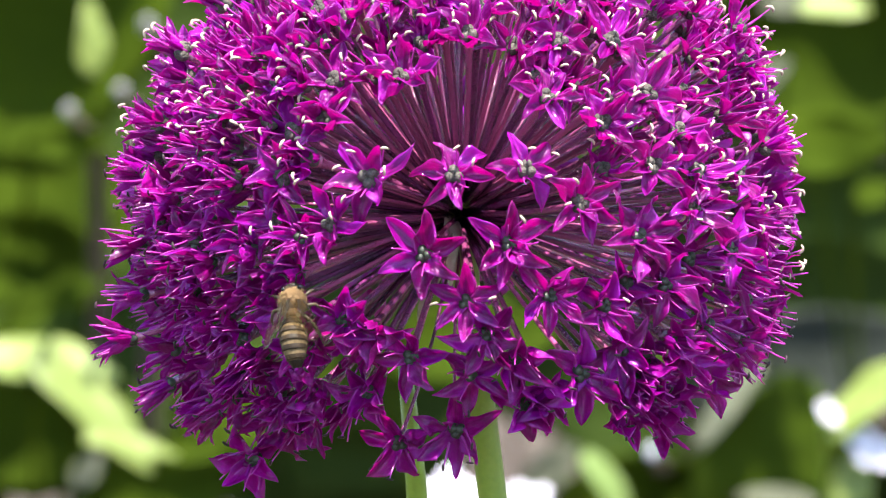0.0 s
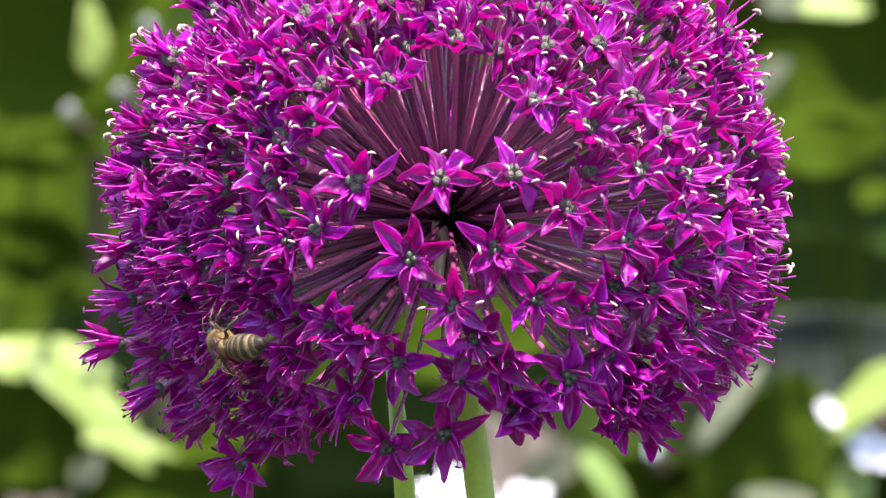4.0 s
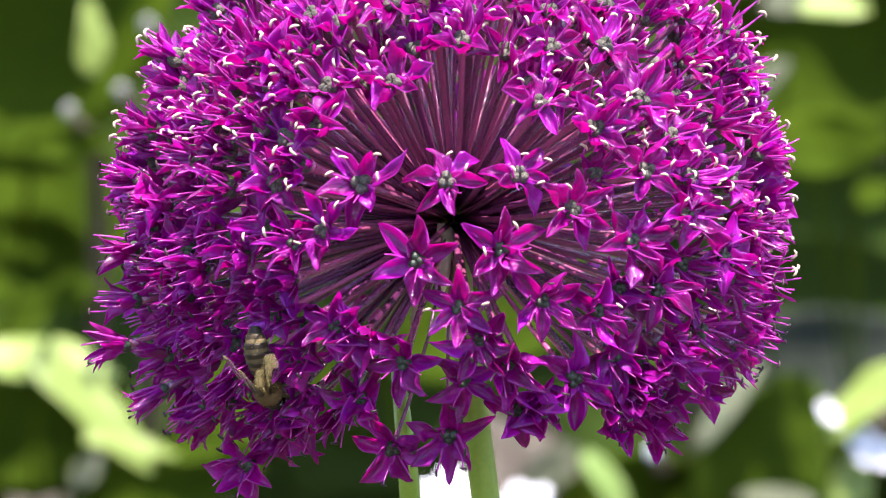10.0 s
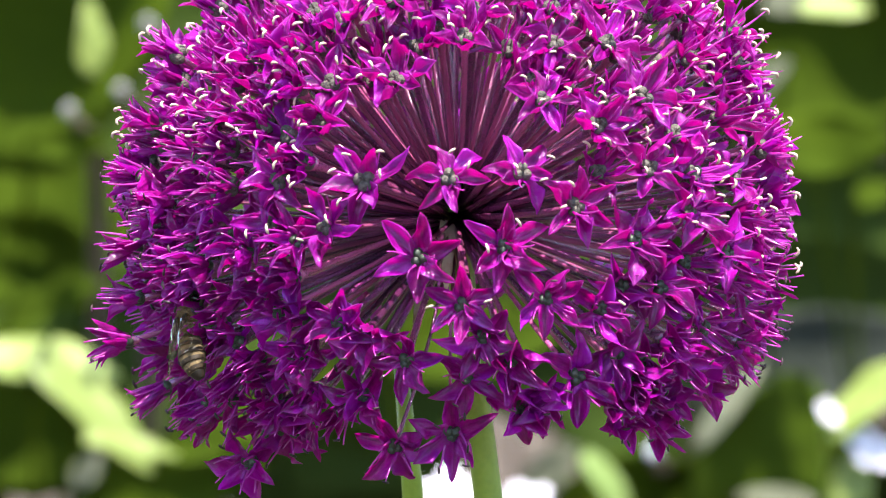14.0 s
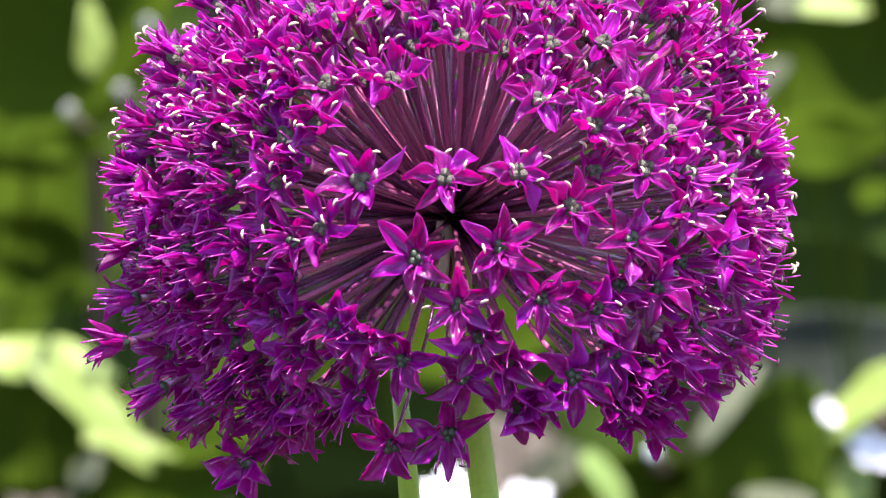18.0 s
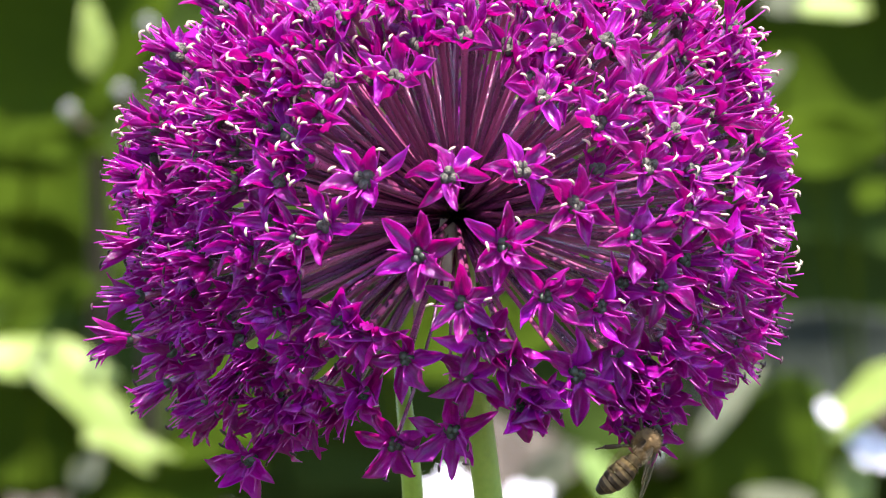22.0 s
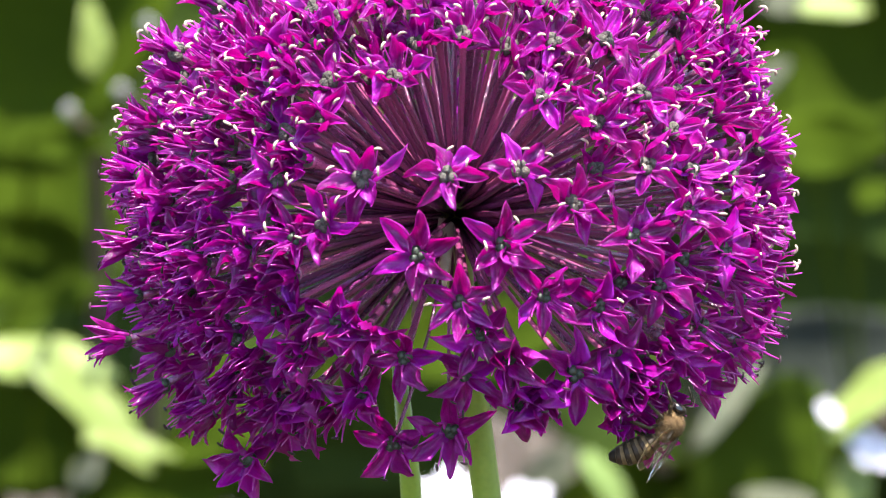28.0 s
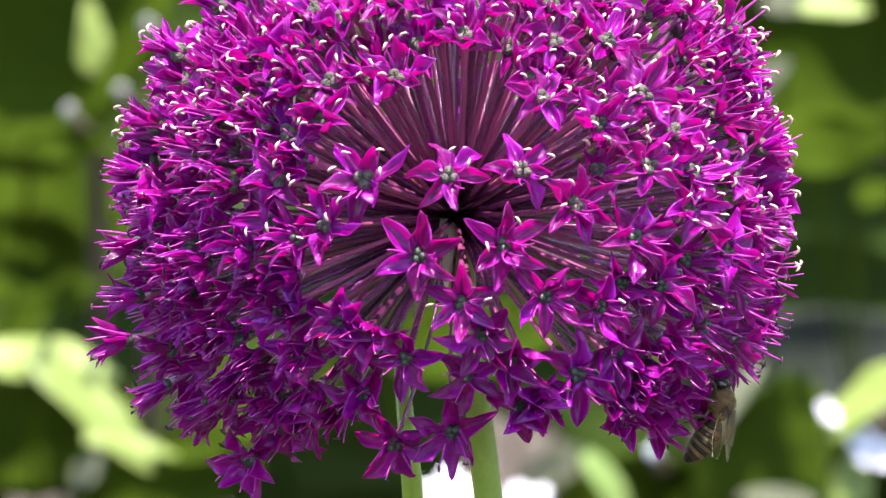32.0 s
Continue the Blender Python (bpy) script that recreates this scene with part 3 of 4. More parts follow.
# ---- the bed behind: leafy plants, small white blooms, a twig with buds, a hedge ----
def leafy_plant(name, foot, leaves, mat, label, stalk_mat):
    """A plant of broad leaves on stalks. leaves: x, y, z of each leaf's middle, its length and width, heading, tilt, roll."""
    p = thing(name, foot, label, "plant")
    for k, (x, y, z, length, width, heading, tilt, roll) in enumerate(leaves):
        rnd = random.Random(len(name) * 31 + k)
        bm = bmesh.new()
        blade(bm, length, lambda u: width * 0.5 * math.sin(math.pi * (0.04 + 0.94 * u) ** 0.85) ** 0.7 + 0.0003, rnd.uniform(0.15, 0.4), rnd.uniform(-0.22, -0.05),
              0.0009, 8, 14, rnd.uniform(0.05, 0.2), rnd.uniform(-0.3, 0.3))
        q = Matrix.Translation(-Vector(foot)) @ facing(x, y, z, heading, tilt, roll) @ Matrix.Translation((-length / 2, 0, 0))
        leaf = part("leaf", bm, mat, p, "", q)
        bm = bmesh.new()
        root = q.translation
        back = Vector((0, 0.05, -0.008))
        tube(bm, [root, root + back, (root + back) * 0.8 + Vector((0, 0.02, 0)), root * 0.4 + Vector((0, 0.035, 0)), Vector((0, 0, -0.02))],
             [0.0007, 0.0008, 0.0009, 0.0011, 0.0014], 8)
        part("leaf_stalk", bm, stalk_mat, p)
    return p


leafy_plant("broad_leaved_plant", (-0.16, 1.12, 0), (
    (-0.0985, 0.9966, 0.7061, 0.0750, 0.0589, 20, -20, 21),
    (-0.0999, 1.0409, 0.6615, 0.0652, 0.0340, 5, -30, -20),
    (-0.0996, 1.0287, 0.6467, 0.0569, 0.0257, -8, -25, 2),
    (-0.0985, 0.9874, 0.6404, 0.0348, 0.0067, 30, 0, 0),
    (-0.0900, 0.9732, 0.6828, 0.0200, 0.0080, 5, 0, -4),
    (-0.0999, 1.0328, 0.6043, 0.0571, 0.0299, -10, -20, 12),
    (-0.0664, 0.9819, 0.6013, 0.0482, 0.0228, 10, -10, 14),
    (-0.0607, 0.9631, 0.6110, 0.0160, 0.0061, 5, 0, -18),
    (-0.1059, 0.9943, 0.6895, 0.0080, 0.0107, 40, 0, -30),
    (-0.0456, 0.9846, 0.6205, 0.0429, 0.0228, 15, -10, 4),
), LEAF, "broad-leaved mid-green garden plant behind the onion", LEAF)
leafy_plant("broad_leaved_plant", (0.13, 1.14, 0), (
    (0.0930, 1.0457, 0.6958, 0.0652, 0.0462, -5, -20, 4),
    (0.0890, 0.9930, 0.6802, 0.0321, 0.0161, 5, 0, -16),
    (0.1008, 0.9913, 0.6683, 0.0094, 0.0080, 30, 0, -26),
    (0.0747, 1.0020, 0.6008, 0.0566, 0.0445, 45, -20, 38),
    (0.0451, 1.0011, 0.5942, 0.0404, 0.0216, 10, -10, 0),
    (0.0047, 1.0063, 0.6309, 0.0431, 0.0202, 8, -10, 0),
), LEAF, "broad-leaved mid-green garden plant beside white blooms", LEAF)
# leaves whose sunlit brightness is painted in by their lighter material
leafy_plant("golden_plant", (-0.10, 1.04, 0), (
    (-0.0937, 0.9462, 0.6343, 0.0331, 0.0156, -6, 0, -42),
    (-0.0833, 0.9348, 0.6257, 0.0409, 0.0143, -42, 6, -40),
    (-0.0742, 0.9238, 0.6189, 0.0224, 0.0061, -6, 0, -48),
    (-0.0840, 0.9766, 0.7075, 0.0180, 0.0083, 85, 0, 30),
), LEAF_SUNLIT, "yellow-green plant with curled leaves coloured as sunlit", LEAF)
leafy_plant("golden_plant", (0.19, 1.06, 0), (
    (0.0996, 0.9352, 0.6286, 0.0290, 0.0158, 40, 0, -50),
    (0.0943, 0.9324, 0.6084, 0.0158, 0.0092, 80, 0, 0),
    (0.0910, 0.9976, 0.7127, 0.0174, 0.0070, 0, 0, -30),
), LEAF_SUNLIT, "yellow-green plant with leaves coloured as sunlit beside white blooms", LEAF)
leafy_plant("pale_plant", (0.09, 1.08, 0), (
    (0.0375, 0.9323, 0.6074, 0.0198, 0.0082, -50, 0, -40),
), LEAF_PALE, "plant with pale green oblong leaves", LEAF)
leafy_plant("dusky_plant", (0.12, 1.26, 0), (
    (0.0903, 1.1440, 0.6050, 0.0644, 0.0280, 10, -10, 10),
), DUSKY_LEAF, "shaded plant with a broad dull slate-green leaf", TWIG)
leafy_plant("grey_plant", (0.04, 1.10, 0), (
    (0.0656, 0.9646, 0.6222, 0.0253, 0.0053, 55, 0, -10),
    (-0.0853, 0.9625, 0.6067, 0.0100, 0.0056, 50, 0, 0),
    (0.0778, 0.9616, 0.6004, 0.0186, 0.0045, 0, 0, -20),
    (0.0803, 0.9976, 0.7132, 0.0121, 0.0054, 0, 0, -20),
    (0.0736, 0.9950, 0.6948, 0.0174, 0.0067, 30, 0, 10),
    (0.0240, 0.9823, 0.6039, 0.0161, 0.0094, 40, 0, 10),
), GREY_LEAF, "low plant with dull grey-green narrow leaves", TWIG)
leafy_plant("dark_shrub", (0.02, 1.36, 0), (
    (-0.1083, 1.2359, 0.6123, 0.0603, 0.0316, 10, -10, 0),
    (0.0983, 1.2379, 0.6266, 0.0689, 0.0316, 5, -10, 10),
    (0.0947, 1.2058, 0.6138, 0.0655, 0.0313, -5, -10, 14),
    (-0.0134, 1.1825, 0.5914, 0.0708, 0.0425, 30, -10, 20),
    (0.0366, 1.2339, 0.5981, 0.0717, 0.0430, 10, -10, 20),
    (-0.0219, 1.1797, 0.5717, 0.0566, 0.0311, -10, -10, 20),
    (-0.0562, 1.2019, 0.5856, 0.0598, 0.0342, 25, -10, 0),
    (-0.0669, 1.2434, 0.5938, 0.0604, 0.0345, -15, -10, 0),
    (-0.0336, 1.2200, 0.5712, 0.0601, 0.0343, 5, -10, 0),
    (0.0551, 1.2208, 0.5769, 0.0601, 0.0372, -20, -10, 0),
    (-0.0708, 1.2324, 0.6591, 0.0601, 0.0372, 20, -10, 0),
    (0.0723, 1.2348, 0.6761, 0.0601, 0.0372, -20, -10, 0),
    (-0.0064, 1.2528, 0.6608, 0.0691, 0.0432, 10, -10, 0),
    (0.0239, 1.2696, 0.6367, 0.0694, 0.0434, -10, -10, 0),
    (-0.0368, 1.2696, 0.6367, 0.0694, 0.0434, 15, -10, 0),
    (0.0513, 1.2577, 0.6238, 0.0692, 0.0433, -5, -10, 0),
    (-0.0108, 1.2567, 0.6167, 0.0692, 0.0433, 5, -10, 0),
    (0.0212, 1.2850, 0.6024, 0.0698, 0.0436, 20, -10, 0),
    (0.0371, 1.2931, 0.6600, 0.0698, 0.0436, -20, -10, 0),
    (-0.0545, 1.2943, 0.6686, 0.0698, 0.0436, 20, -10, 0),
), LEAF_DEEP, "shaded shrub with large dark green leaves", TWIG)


def bloom(x, y, z, radius, heading, tilt, roll, foot):
    """A small white five-petalled flower on its stalk."""
    f = thing("white_bloom", foot, "small white five-petalled flower on a thin green stalk", "flower", "white blooms in the bed")
    q = Matrix.Translation(-Vector(foot)) @ facing(x, y, z, heading, tilt, roll) @ pose(0, 0, 0, 0, 0, 0)
    for k in range(5):
        bm = bmesh.new()
        blade(bm, radius, lambda u: radius * 0.42 * math.sin(math.pi * (0.05 + 0.9 * u) ** 0.7) ** 0.6, 0.2, 0.1, 0.0004, 6, 8, 0.15)
        part("petal", bm, WHITE, f, "", q @ pose(0, 0, 0, 0, 0, 72 * k + 9) @ pose(radius * 0.06, 0, 0, 0, -14, 0))
    bm = bmesh.new()
    ball(bm, (0, 0, 0.0008), radius * 0.14, radius * 0.14, radius * 0.1, 10, 7)
    part("flower_eye", bm, YELLOW, f, "small yellow eye", q)
    bm = bmesh.new()
    top = q.translation
    tube(bm, [top - q.to_3x3() @ Vector((0, 0, 0.001)), top + Vector((0, 0.012, -0.01)), top * 0.75 + Vector((0, 0.01, 0)), Vector((0, 0, -0.02))], [0.0008, 0.0009, 0.0011, 0.0015], 7)
    part("stalk", bm, STEM, f)


for x, y, z, radius, heading, tilt, roll in (
    (0.0008, 0.9317, 0.6035, 0.0087, 90, -45, 10),
    (0.0175, 0.9314, 0.6014, 0.0077, 90, -45, -20),
    (0.0980, 0.9333, 0.6148, 0.0063, 90, -45, 20),
    (0.0880, 0.9346, 0.6240, 0.0037, 90, -45, 40),
):
    bloom(x, y, z, radius, heading, tilt, roll, (x * 1.05, y + 0.03, 0))


def budded_twigs():
    """Thin brown twigs, each ending in a pale round bud."""
    for x, y, z, radius, heading, tilt, roll in (
    (-0.0884, 0.9247, 0.6970, 0.0017, 0, 0, 0),
    (-0.0700, 0.9274, 0.7167, 0.0020, 0, 0, 0),
    (-0.0763, 0.9253, 0.7018, 0.0017, 0, 0, 0),
    (0.0472, 0.9136, 0.6186, 0.0016, 0, 0, 0),
):
        foot = Vector((x * 1.1, y + 0.10, 0))
        f = thing("budded_twig", foot, "thin brown twig with a round greyish bud", "twig", "budded twigs in the bed")
        top = Vector((x, y, z)) - foot
        bm = bmesh.new()
        tube(bm, [Vector((0, 0, -0.02)), top * 0.5 + Vector((0.01, 0.10, 0)), top + Vector((0.004, 0.10, -0.02)), top + Vector((0, 0.5 * radius, -0.5 * radius))],
             [0.004, 0.003, 0.0022, 0.0012], 8)
        part("twig", bm, TWIG, f)
        bm = bmesh.new()
        ball(bm, top, radius, radius, radius * 1.15, 12, 9)
        for k in range(5):
            a = k * math.tau / 5
            ball(bm, top + Vector((math.cos(a), math.sin(a), -0.6)) * radius * 0.55, radius * 0.5, radius * 0.5, radius * 0.7, 8, 6)
        part("bud", bm, PALE_BUD if x > 0 else BUD, f, "round bud")


budded_twigs()


def build_hedge():
    """A dense leafy hedge that closes the garden behind the bed."""
    rnd = random.Random(77)
    p = thing("hedge", (0, 2.3, 0), "dense dark green leafy hedge closing the garden bed", "hedge")
    for k in range(8):
        bm = bmesh.new()
        x = -1.4 + 0.4 * k + 0.1 * (k > 3) - 0.1 * (k < 4)
        pts = [Vector((x + 0.03 * rnd.uniform(-1, 1) * i, 0.1 * rnd.uniform(-1, 1), -0.02 + 0.26 * i)) for i in range(6)]
        tube(bm, pts, [0.02, 0.017, 0.014, 0.011, 0.008, 0.004], 8)
        for b in range(10):
            a = pts[1 + b % 4]
            e = a + Vector((rnd.uniform(-0.25, 0.25), rnd.uniform(0.0, 0.3), rnd.uniform(0.1, 0.35)))
            tube(bm, [a, a.lerp(e, 0.5) + Vector((0, 0, 0.03)), e], [0.007, 0.005, 0.002], 6)
        part("branch", bm, TWIG, p)
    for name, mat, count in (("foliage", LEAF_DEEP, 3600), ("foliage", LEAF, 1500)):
        bm = bmesh.new()
        for _ in range(count):
            x, z = rnd.uniform(-1.9, 1.9) * (1 if rnd.random() < 0.7 else 0.35), rnd.uniform(0.0, 1.45)
            depth = 0.34 * (1 - (z / 1.6) ** 4)
            y = rnd.uniform(-depth, depth) * (0.6 + 0.4 * rnd.random()) + 0.06 * noise.noise((3 * x, 3 * z, 1))
            size = rnd.uniform(0.05, 0.10)
            q = Matrix.Translation((x, y, z + 0.05 * noise.noise((2 * x, 0, 5)))) @ pose(0, 0, 0, rnd.uniform(-50, 50) + 40, rnd.uniform(-50, 50), rnd.uniform(0, 360))
            blade(bm, size, lambda u: size * 0.24 * math.sin(math.pi * (0.05 + 0.93 * u)) + 0.0004, 0.3, -0.2, 0.0006, 2, 4, 0, 0.3, 0, q)
        tagged(part(name, bm, mat, p, "dense layered green leaves"), kind="stuff")


build_hedge()



# ---- what moves ----
def motions():
    # the stem sways about its foot: seconds, sideways turn in degrees, lift in millimetres
    sway = [
        (0, 0.105, 0.44),
        (0.5, 0.021, 0.44),
        (1, 0.063, 0.30),
        (1.5, 0.105, 0.44),
        (2, 0.010, 0.30),
        (2.5, 0.084, 0.44),
        (3, 0.042, 0.44),
        (3.5, -0.010, 0.14),
        (5.5, -0.095, -0.30),
        (6, -0.105, -0.14),
        (6.5, 0.011, -0.30),
        (7, 0.010, -0.14),
        (7.5, -0.052, -0.30),
        (8, 0.032, -0.14),
        (8.5, -0.010, -0.44),
        (9, -0.021, -0.30),
        (9.5, 0.000, -0.00),
        (10, 0.021, -0.44),
        (10.5, -0.021, -0.44),
        (11, 0.000, -0.44),
        (11.5, 0.010, -0.00),
        (12, 0.000, -0.30),
        (12.5, 0.032, -0.14),
        (13, 0.000, -0.00),
        (13.5, 0.021, -0.14),
        (14, 0.053, -0.00),
        (14.5, -0.042, -0.14),
        (16.5, -0.053, -0.44),
        (17, -0.032, -0.00),
        (17.5, -0.032, -0.14),
        (18, 0.010, -0.00),
        (18.5, 0.000, 0.14),
        (19, -0.021, -0.00),
        (19.5, 0.042, 0.14),
        (20, -0.010, 0.14),
        (20.5, 0.000, 0.14),
        (21, 0.073, 0.30),
        (21.5, 0.010, 0.29),
        (22, 0.053, 0.30),
        (22.5, 0.032, -0.00),
        (23, 0.010, 0.14),
        (23.5, 0.032, 0.30),
        (24, 0.032, 0.14),
        (24.5, 0.021, 0.30),
        (25, 0.042, 0.44),
        (25.5, 0.021, 0.14),
        (27.5, 0.042, 0.44),
        (28, 0.032, 0.44),
        (28.5, 0.021, 0.30),
        (29, 0.021, 0.14),
        (29.5, 0.021, 0.30),
        (30, 0.010, 0.14),
        (30.5, -0.021, 0.30),
        (31, 0.032, -0.14),
        (31.5, -0.136, -0.14),
        (32, 0.053, 0.30),
    ]
    walk(plant, [(t, Matrix.Translation(BASE + Vector((0, 0, lift / 1000))) @ pose(0, 0, 0, 0, turn, 0)) for t, turn, lift in sway])

    # florets that the bee weighs down while it hangs on them: longitude and latitude, seconds and sag in degrees
    for (lon, lat), sags in (
        ((52, -36), ((0, 0), (20.1, 0), (20.6, 2.2), (25.0, 1.8), (27.5, 2.6), (28.9, 2.2), (29.4, 0), (32, 0))),
        ((52, -31), ((0, 0), (20.1, 0), (20.6, 1.6), (25.0, 1.4), (27.5, 2.0), (28.9, 1.6), (29.4, 0), (32, 0))),
        ((43, -31), ((0, 0), (20.1, 0), (20.6, 1.2), (25.0, 1.6), (27.5, 1.4), (28.9, 1.2), (29.4, 0), (32, 0))),
        ((66, -29), ((0, 0), (29.2, 0), (31.0, 0), (31.4, 4.6), (31.7, 4.2), (32, 4.4))),
    ):
        walk(NEAR_FLORETS[lon, lat], [(t, Matrix.Translation(TO_HEART) @ pose(0, 0, 0, 0, sag, 0)) for t, sag in sags])

    # the bee: seconds, place in millimetres from the heart of the head at rest (right, up, near), heading, tilt, roll, bend of the abdomen
    flight = [
        (0, -26.5, -15.1, 48.9, 93, -28, -14, 0),
        (0.5, -28.6, -17.0, 49.0, 83, -24, -14, 0),
        (1, -28.3, -16.0, 48.9, 90, -26, -9, 0),
        (1.5, -27.8, -16.0, 48.9, 90, -26, -9, 0),
        (2, -28.5, -15.7, 48.9, 88, -28, -9, 0),
        (2.5, -31.5, -12.9, 48.4, 122, -15, 0, 0),
        (3, -34.9, -12.6, 47.2, 137, -20, 0, 5),
        (3.5, -38.2, -20.2, 43.0, 185, -60, -40, 20),
        (4.5, -37.8, -21.4, 40.0, 120, -55, -90, 10),
        (5.5, -37.4, -22.7, 39.1, 78, -52, -120, 0),
        (6, -37.8, -22.9, 38.8, 62, -68, -120, 0),
        (6.5, -36.0, -22.1, 39.1, 72, -52, -120, 0),
        (6.75, -36.7, -22.7, 39.0, 140, -58, -80, 5),
        (7, -36.0, -24.1, 36.5, 210, -76, -30, 10),
        (7.5, -34.0, -29.2, 37.5, 285, -35, 30, 15),
        (7.75, -35.1, -29.6, 36.5, 240, -50, 0, 15),
        (8, -32.8, -28.3, 34.5, 195, -76, -20, 15),
        (8.25, -32.4, -31.1, 35.5, 260, -50, 0, 15),
        (8.5, -28.5, -30.1, 36.5, 325, -35, 15, 20),
        (8.75, -31.2, -31.0, 35.8, 280, -45, 5, 20),
        (9, -32.9, -29.2, 34.7, 237, -66, 0, 15),
        (9.5, -31.0, -30.0, 36.1, 295, -30, 35, 25),
        (10, -31.0, -28.3, 37.2, 288, -28, 30, 10),
        (10.25, -34.4, -28.7, 39.4, 230, -15, 30, 5),
        (10.5, -36.4, -28.2, 40.0, 178, 0, 40, 0),
        (10.8, -34.5, -28.1, 35.0, 164, 0, 45, 0),
        (11, -35.9, -32.3, 35.0, 157, 0, 40, 0),
        (11.1, -37.3, -27.8, 42.0, 139, 0, 30, 0),
        (11.2, -40.7, -23.8, 45.0, 90, 0, 0, 0),
        (11.3, -45.3, -22.7, 46.0, 58, 0, -30, 0),
        (11.5, -47.5, -16.2, 44.0, 50, 0, -45, 0),
        (11.7, -46.5, -12.0, 44.0, 62, 0, -45, 0),
        (12, -44.9, -17.3, 28.9, 104, -27, -57, 0),
        (12.5, -45.4, -16.7, 27.9, 93, -27, -62, 0),
        (13, -46.4, -17.7, 26.7, 108, -32, -62, 8),
        (13.5, -44.2, -18.7, 27.9, 98, -28, -62, 0),
        (14, -43.8, -17.5, 27.9, 94, -28, -67, 0),
        (14.5, -47.9, -16.7, 24.7, 118, -34, -62, 8),
        (15.5, -48.1, -16.7, 23.7, 112, -34, -62, 8),
        (16.5, -48.4, -16.2, 24.8, 108, -30, -62, 5),
        (16.6, -52.0, -12.8, 42.0, 100, 0, -30, 0),
        (16.7, -48.7, -9.6, 46.0, 95, 0, -20, 0),
        (16.8, -50.4, -5.5, 46.0, 45, 0, -50, 0),
        (16.9, -53.1, -0.8, 44.0, 22, 0, -60, 0),
        (17, -55.8, 5.6, 40.0, 33, 0, -60, 0),
        (17.1, -56.6, 11.9, 36.0, 30, 0, -60, 0),
        (17.2, -54.9, 21.9, 32.0, 38, 0, -60, 0),
        (17.3, -55.3, 25.5, 32.0, 42, 0, -60, 0),
        (17.4, -51.0, 33.7, 36.0, 42, 0, -50, 0),
        (17.5, -42.4, 48.0, 44.6, 42, -10, -40, 0),
        (17.75, -31.1, 54.9, 58.8, 40, -30, -20, 0),
        (18, -23.3, 42.8, 69.9, 40, -62, -20, 0),
        (18.1, -14.9, 34.1, 73.9, 60, -62, 0, 0),
        (18.2, 1.2, 24.3, 75.9, 85, -62, 0, 0),
        (18.3, 6.0, 10.4, 75.9, 90, -62, 0, 0),
        (18.4, 12.7, -9.1, 73.9, 90, -62, 0, 0),
        (18.5, 13.6, -12.8, 71.9, 100, -62, 0, 0),
        (18.6, 7.9, -16.6, 67.9, 90, -62, 0, 0),
        (18.7, 2.1, -19.6, 65.9, 95, -62, 0, 0),
        (18.8, 4.4, -27.6, 59.9, 90, -62, 0, 0),
        (18.9, 10.0, -35.6, 55.9, 100, -62, 0, 0),
        (19, 22.3, -34.6, 52.2, 97, -50, 0, 0),
        (19.2, 37.9, -32.8, 46.6, 125, -35, 10, 0),
        (19.4, 38.3, -30.2, 44.6, 125, -35, 10, 0),
        (19.5, 42.2, -30.5, 43.6, 120, -35, 10, 0),
        (19.6, 37.7, -30.9, 43.6, 120, -35, 10, 0),
        (19.8, 33.8, -28.8, 42.8, 110, -30, 10, 0),
        (20, 28.7, -30.5, 41.2, 95, -20, 15, 0),
        (20.2, 28.5, -29.9, 39.7, 63, -8, 15, 0),
        (20.4, 26.9, -36.3, 36.8, 58, -12, 20, 0),
        (20.6, 27.9, -38.1, 35.3, 52, -16, 25, 17),
        (20.8, 28.9, -37.9, 33.3, 60, -16, 25, 15),
        (21, 30.1, -38.6, 32.3, 58, -16, 28, 12),
        (21.5, 30.0, -38.6, 32.3, 60, -16, 30, 12),
        (22, 32.0, -38.5, 32.3, 52, -16, 30, 12),
        (22.5, 30.9, -39.1, 32.3, 62, -16, 30, 12),
        (23, 30.2, -38.5, 32.3, 51, -16, 35, 19),
        (23.5, 30.8, -38.6, 32.3, 67, -16, 35, 19),
        (24, 30.8, -38.1, 32.3, 73, -16, 35, 17),
        (24.5, 31.0, -38.3, 32.3, 61, -16, 35, 15),
        (25, 32.7, -39.1, 30.8, 35, -5, 45, 40),
        (25.5, 35.1, -35.7, 32.3, 75, -5, 65, 15),
        (26.5, 35.2, -35.2, 30.3, 58, -5, 70, 18),
        (27.5, 35.4, -34.8, 31.3, 48, -5, 70, 18),
        (28, 35.8, -35.5, 31.3, 44, -5, 70, 16),
        (28.3, 35.9, -35.8, 27.3, 68, -5, 68, 16),
        (28.6, 34.5, -35.7, 27.3, 85, -5, 65, 15),
        (28.8, 35.1, -35.7, 27.3, 80, -5, 65, 15),
        (29, 36.8, -35.1, 27.8, 62, -5, 60, 10),
        (29.1, 38.6, -36.4, 19.8, 55, -5, 55, 5),
        (29.2, 43.2, -32.3, 22.0, 65, 0, 60, 0),
        (29.3, 44.0, -32.4, 22.0, 59, 0, 60, 0),
        (29.4, 46.2, -33.1, 22.0, 62, 0, 65, 0),
        (29.6, 58.3, -22.2, 18.0, 150, 0, 80, 0),
        (29.8, 59.0, -21.4, 18.0, 147, 0, 80, 0),
        (30, 55.0, -25.7, 18.0, 147, 0, 80, 0),
        (30.2, 55.5, -25.6, 18.0, 158, 0, 80, 0),
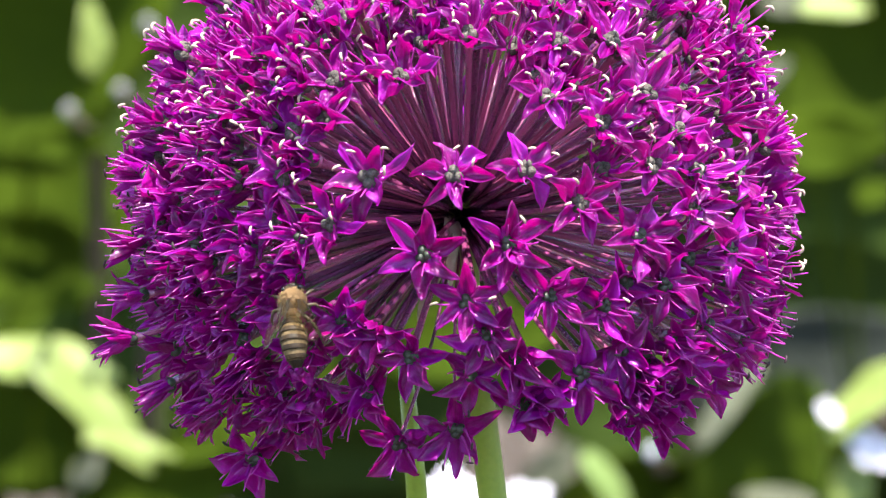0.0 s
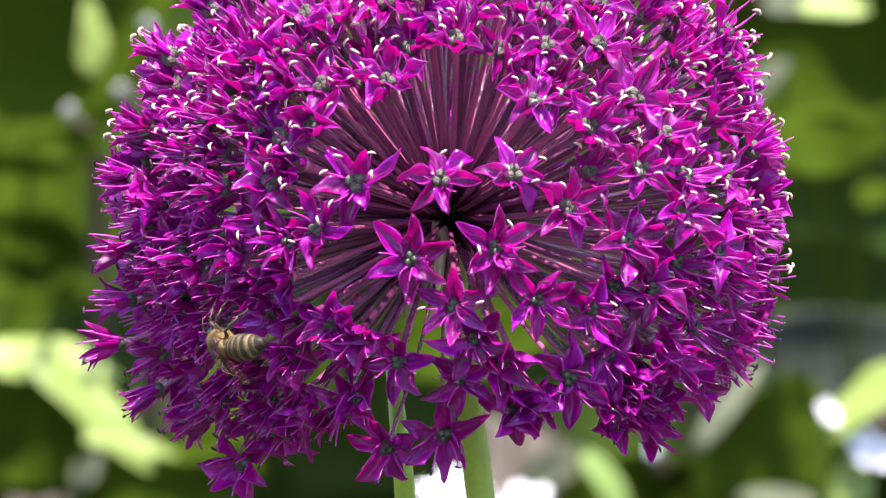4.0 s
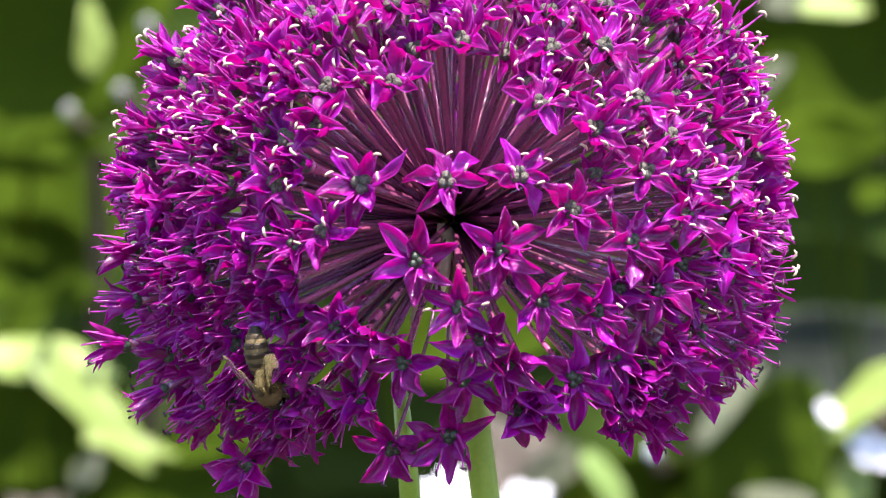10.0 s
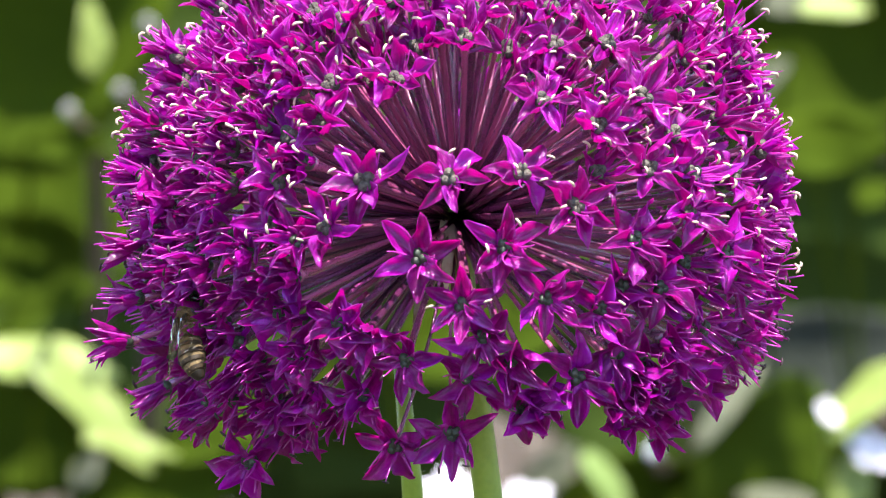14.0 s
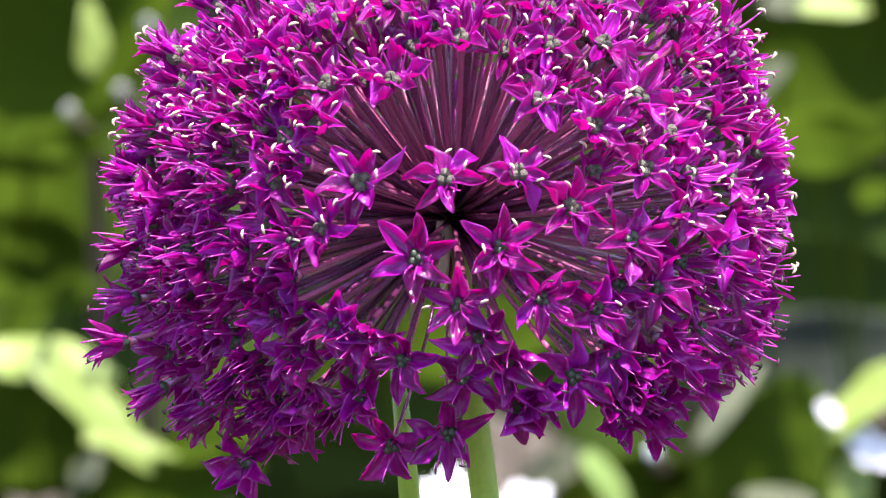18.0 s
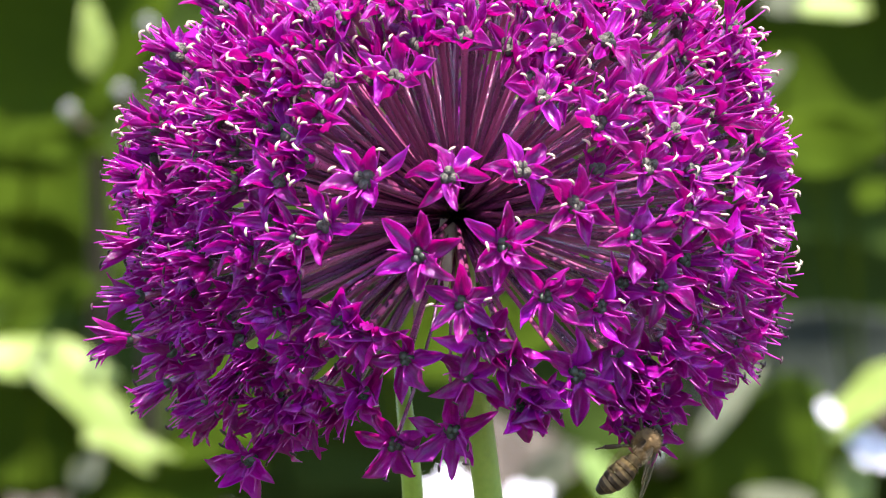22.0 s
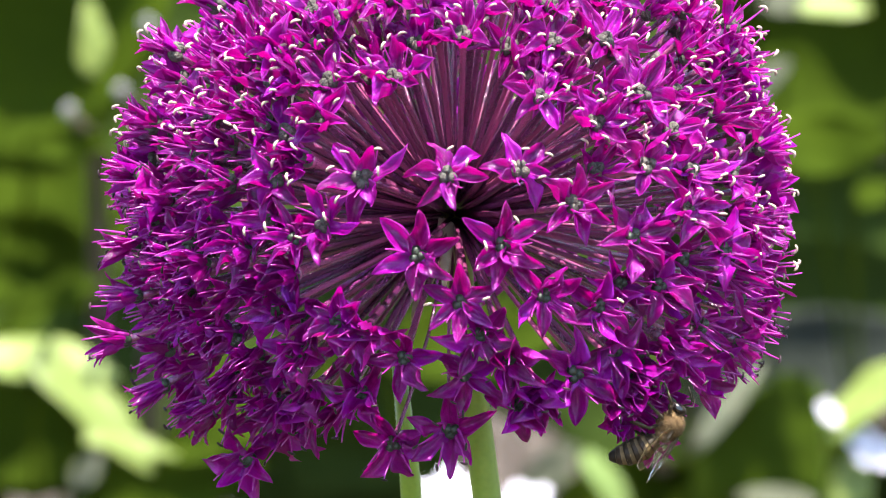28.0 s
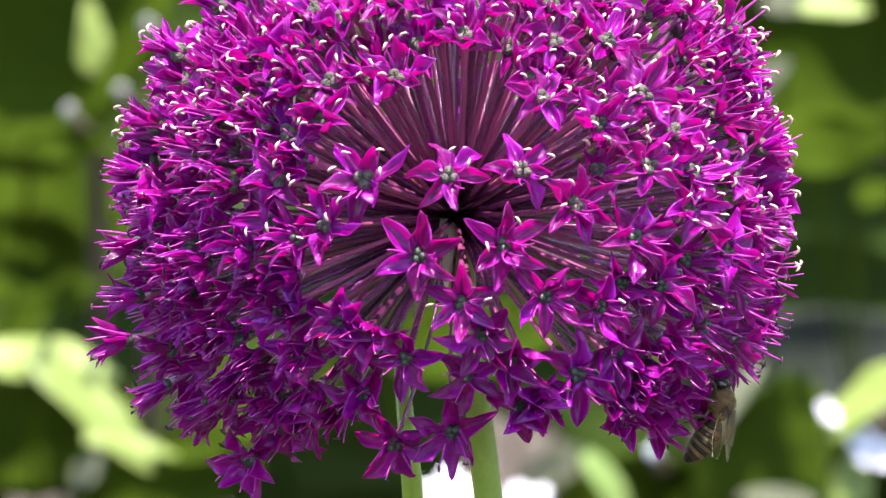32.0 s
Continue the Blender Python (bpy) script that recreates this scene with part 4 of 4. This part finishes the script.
        (30.4, 56.0, -24.9, 18.0, 146, 0, 80, 0),
        (30.6, 52.6, -25.9, 18.0, 143, 0, 80, 0),
        (30.8, 51.7, -26.9, 18.0, 151, 0, 80, 0),
        (31, 50.5, -28.9, 18.0, 122, 0, 80, 0),
        (31.1, 48.8, -30.7, 18.0, 92, 0, 80, 0),
        (31.2, 46.9, -31.4, 18.0, 80, 0, 78, 15),
        (31.3, 45.1, -31.0, 17.0, 62, 0, 75, 10),
        (31.4, 43.2, -32.7, 16.0, 58, 0, 72, 25),
        (31.5, 42.3, -32.2, 16.0, 52, 0, 72, 25),
        (31.6, 43.2, -31.5, 16.0, 54, 0, 72, 25),
        (31.7, 44.5, -31.9, 16.0, 62, 0, 74, 20),
        (31.8, 45.1, -32.0, 16.0, 70, 0, 74, 15),
        (31.9, 45.3, -32.0, 16.0, 70, 0, 74, 15),
        (32, 45.1, -32.0, 16.0, 72, 0, 74, 12),
    ]
    rows, bends = [], []
    for t, x, y, n, heading, tilt, roll, bend in flight:
        p = HEART + (x * RIGHT + y * UP + n * NEAR) / 1000
        rows.append((t, facing(p.x, p.y, p.z, heading, tilt, roll)))
        bends.append((t, Matrix.Translation((-0.0019, 0, 0)) @ pose(0, 0, 0, 0, -bend, 0)))
    walk(bee, rows)
    walk(bee_abdomen, bends)

    # the wings: at rest swept back over the abdomen, in the air beating
    airborne = ((10.95, 11.9), (16.5, 20.45), (29.05, 31.3))
    for wing, s, root in bee_wings:
        keys = [(0.0, 74, 8, 36)]
        for a, b in airborne:
            keys.append((a, 74, 8, 36))
            first = frame(a) + 3
            first += first % 2
            for k, f in enumerate(range(first, frame(b) - 2, 2)):
                keys.append(((f - 1) / FPS, 14 + 8 * (k % 2), 52 if k % 2 else -32, 0))
            keys.append((b, 74, 8, 36))
        keys.append((32.0, 74, 8, 36))
        walk(wing, [(t, root @ pose(0, 0, 0, 0, 0, s * sweep) @ pose(0, 0, 0, s * flap, 0, 0) @ pose(0, 0, 0, 0, twist, 0)) for t, sweep, flap, twist in keys])


motions()
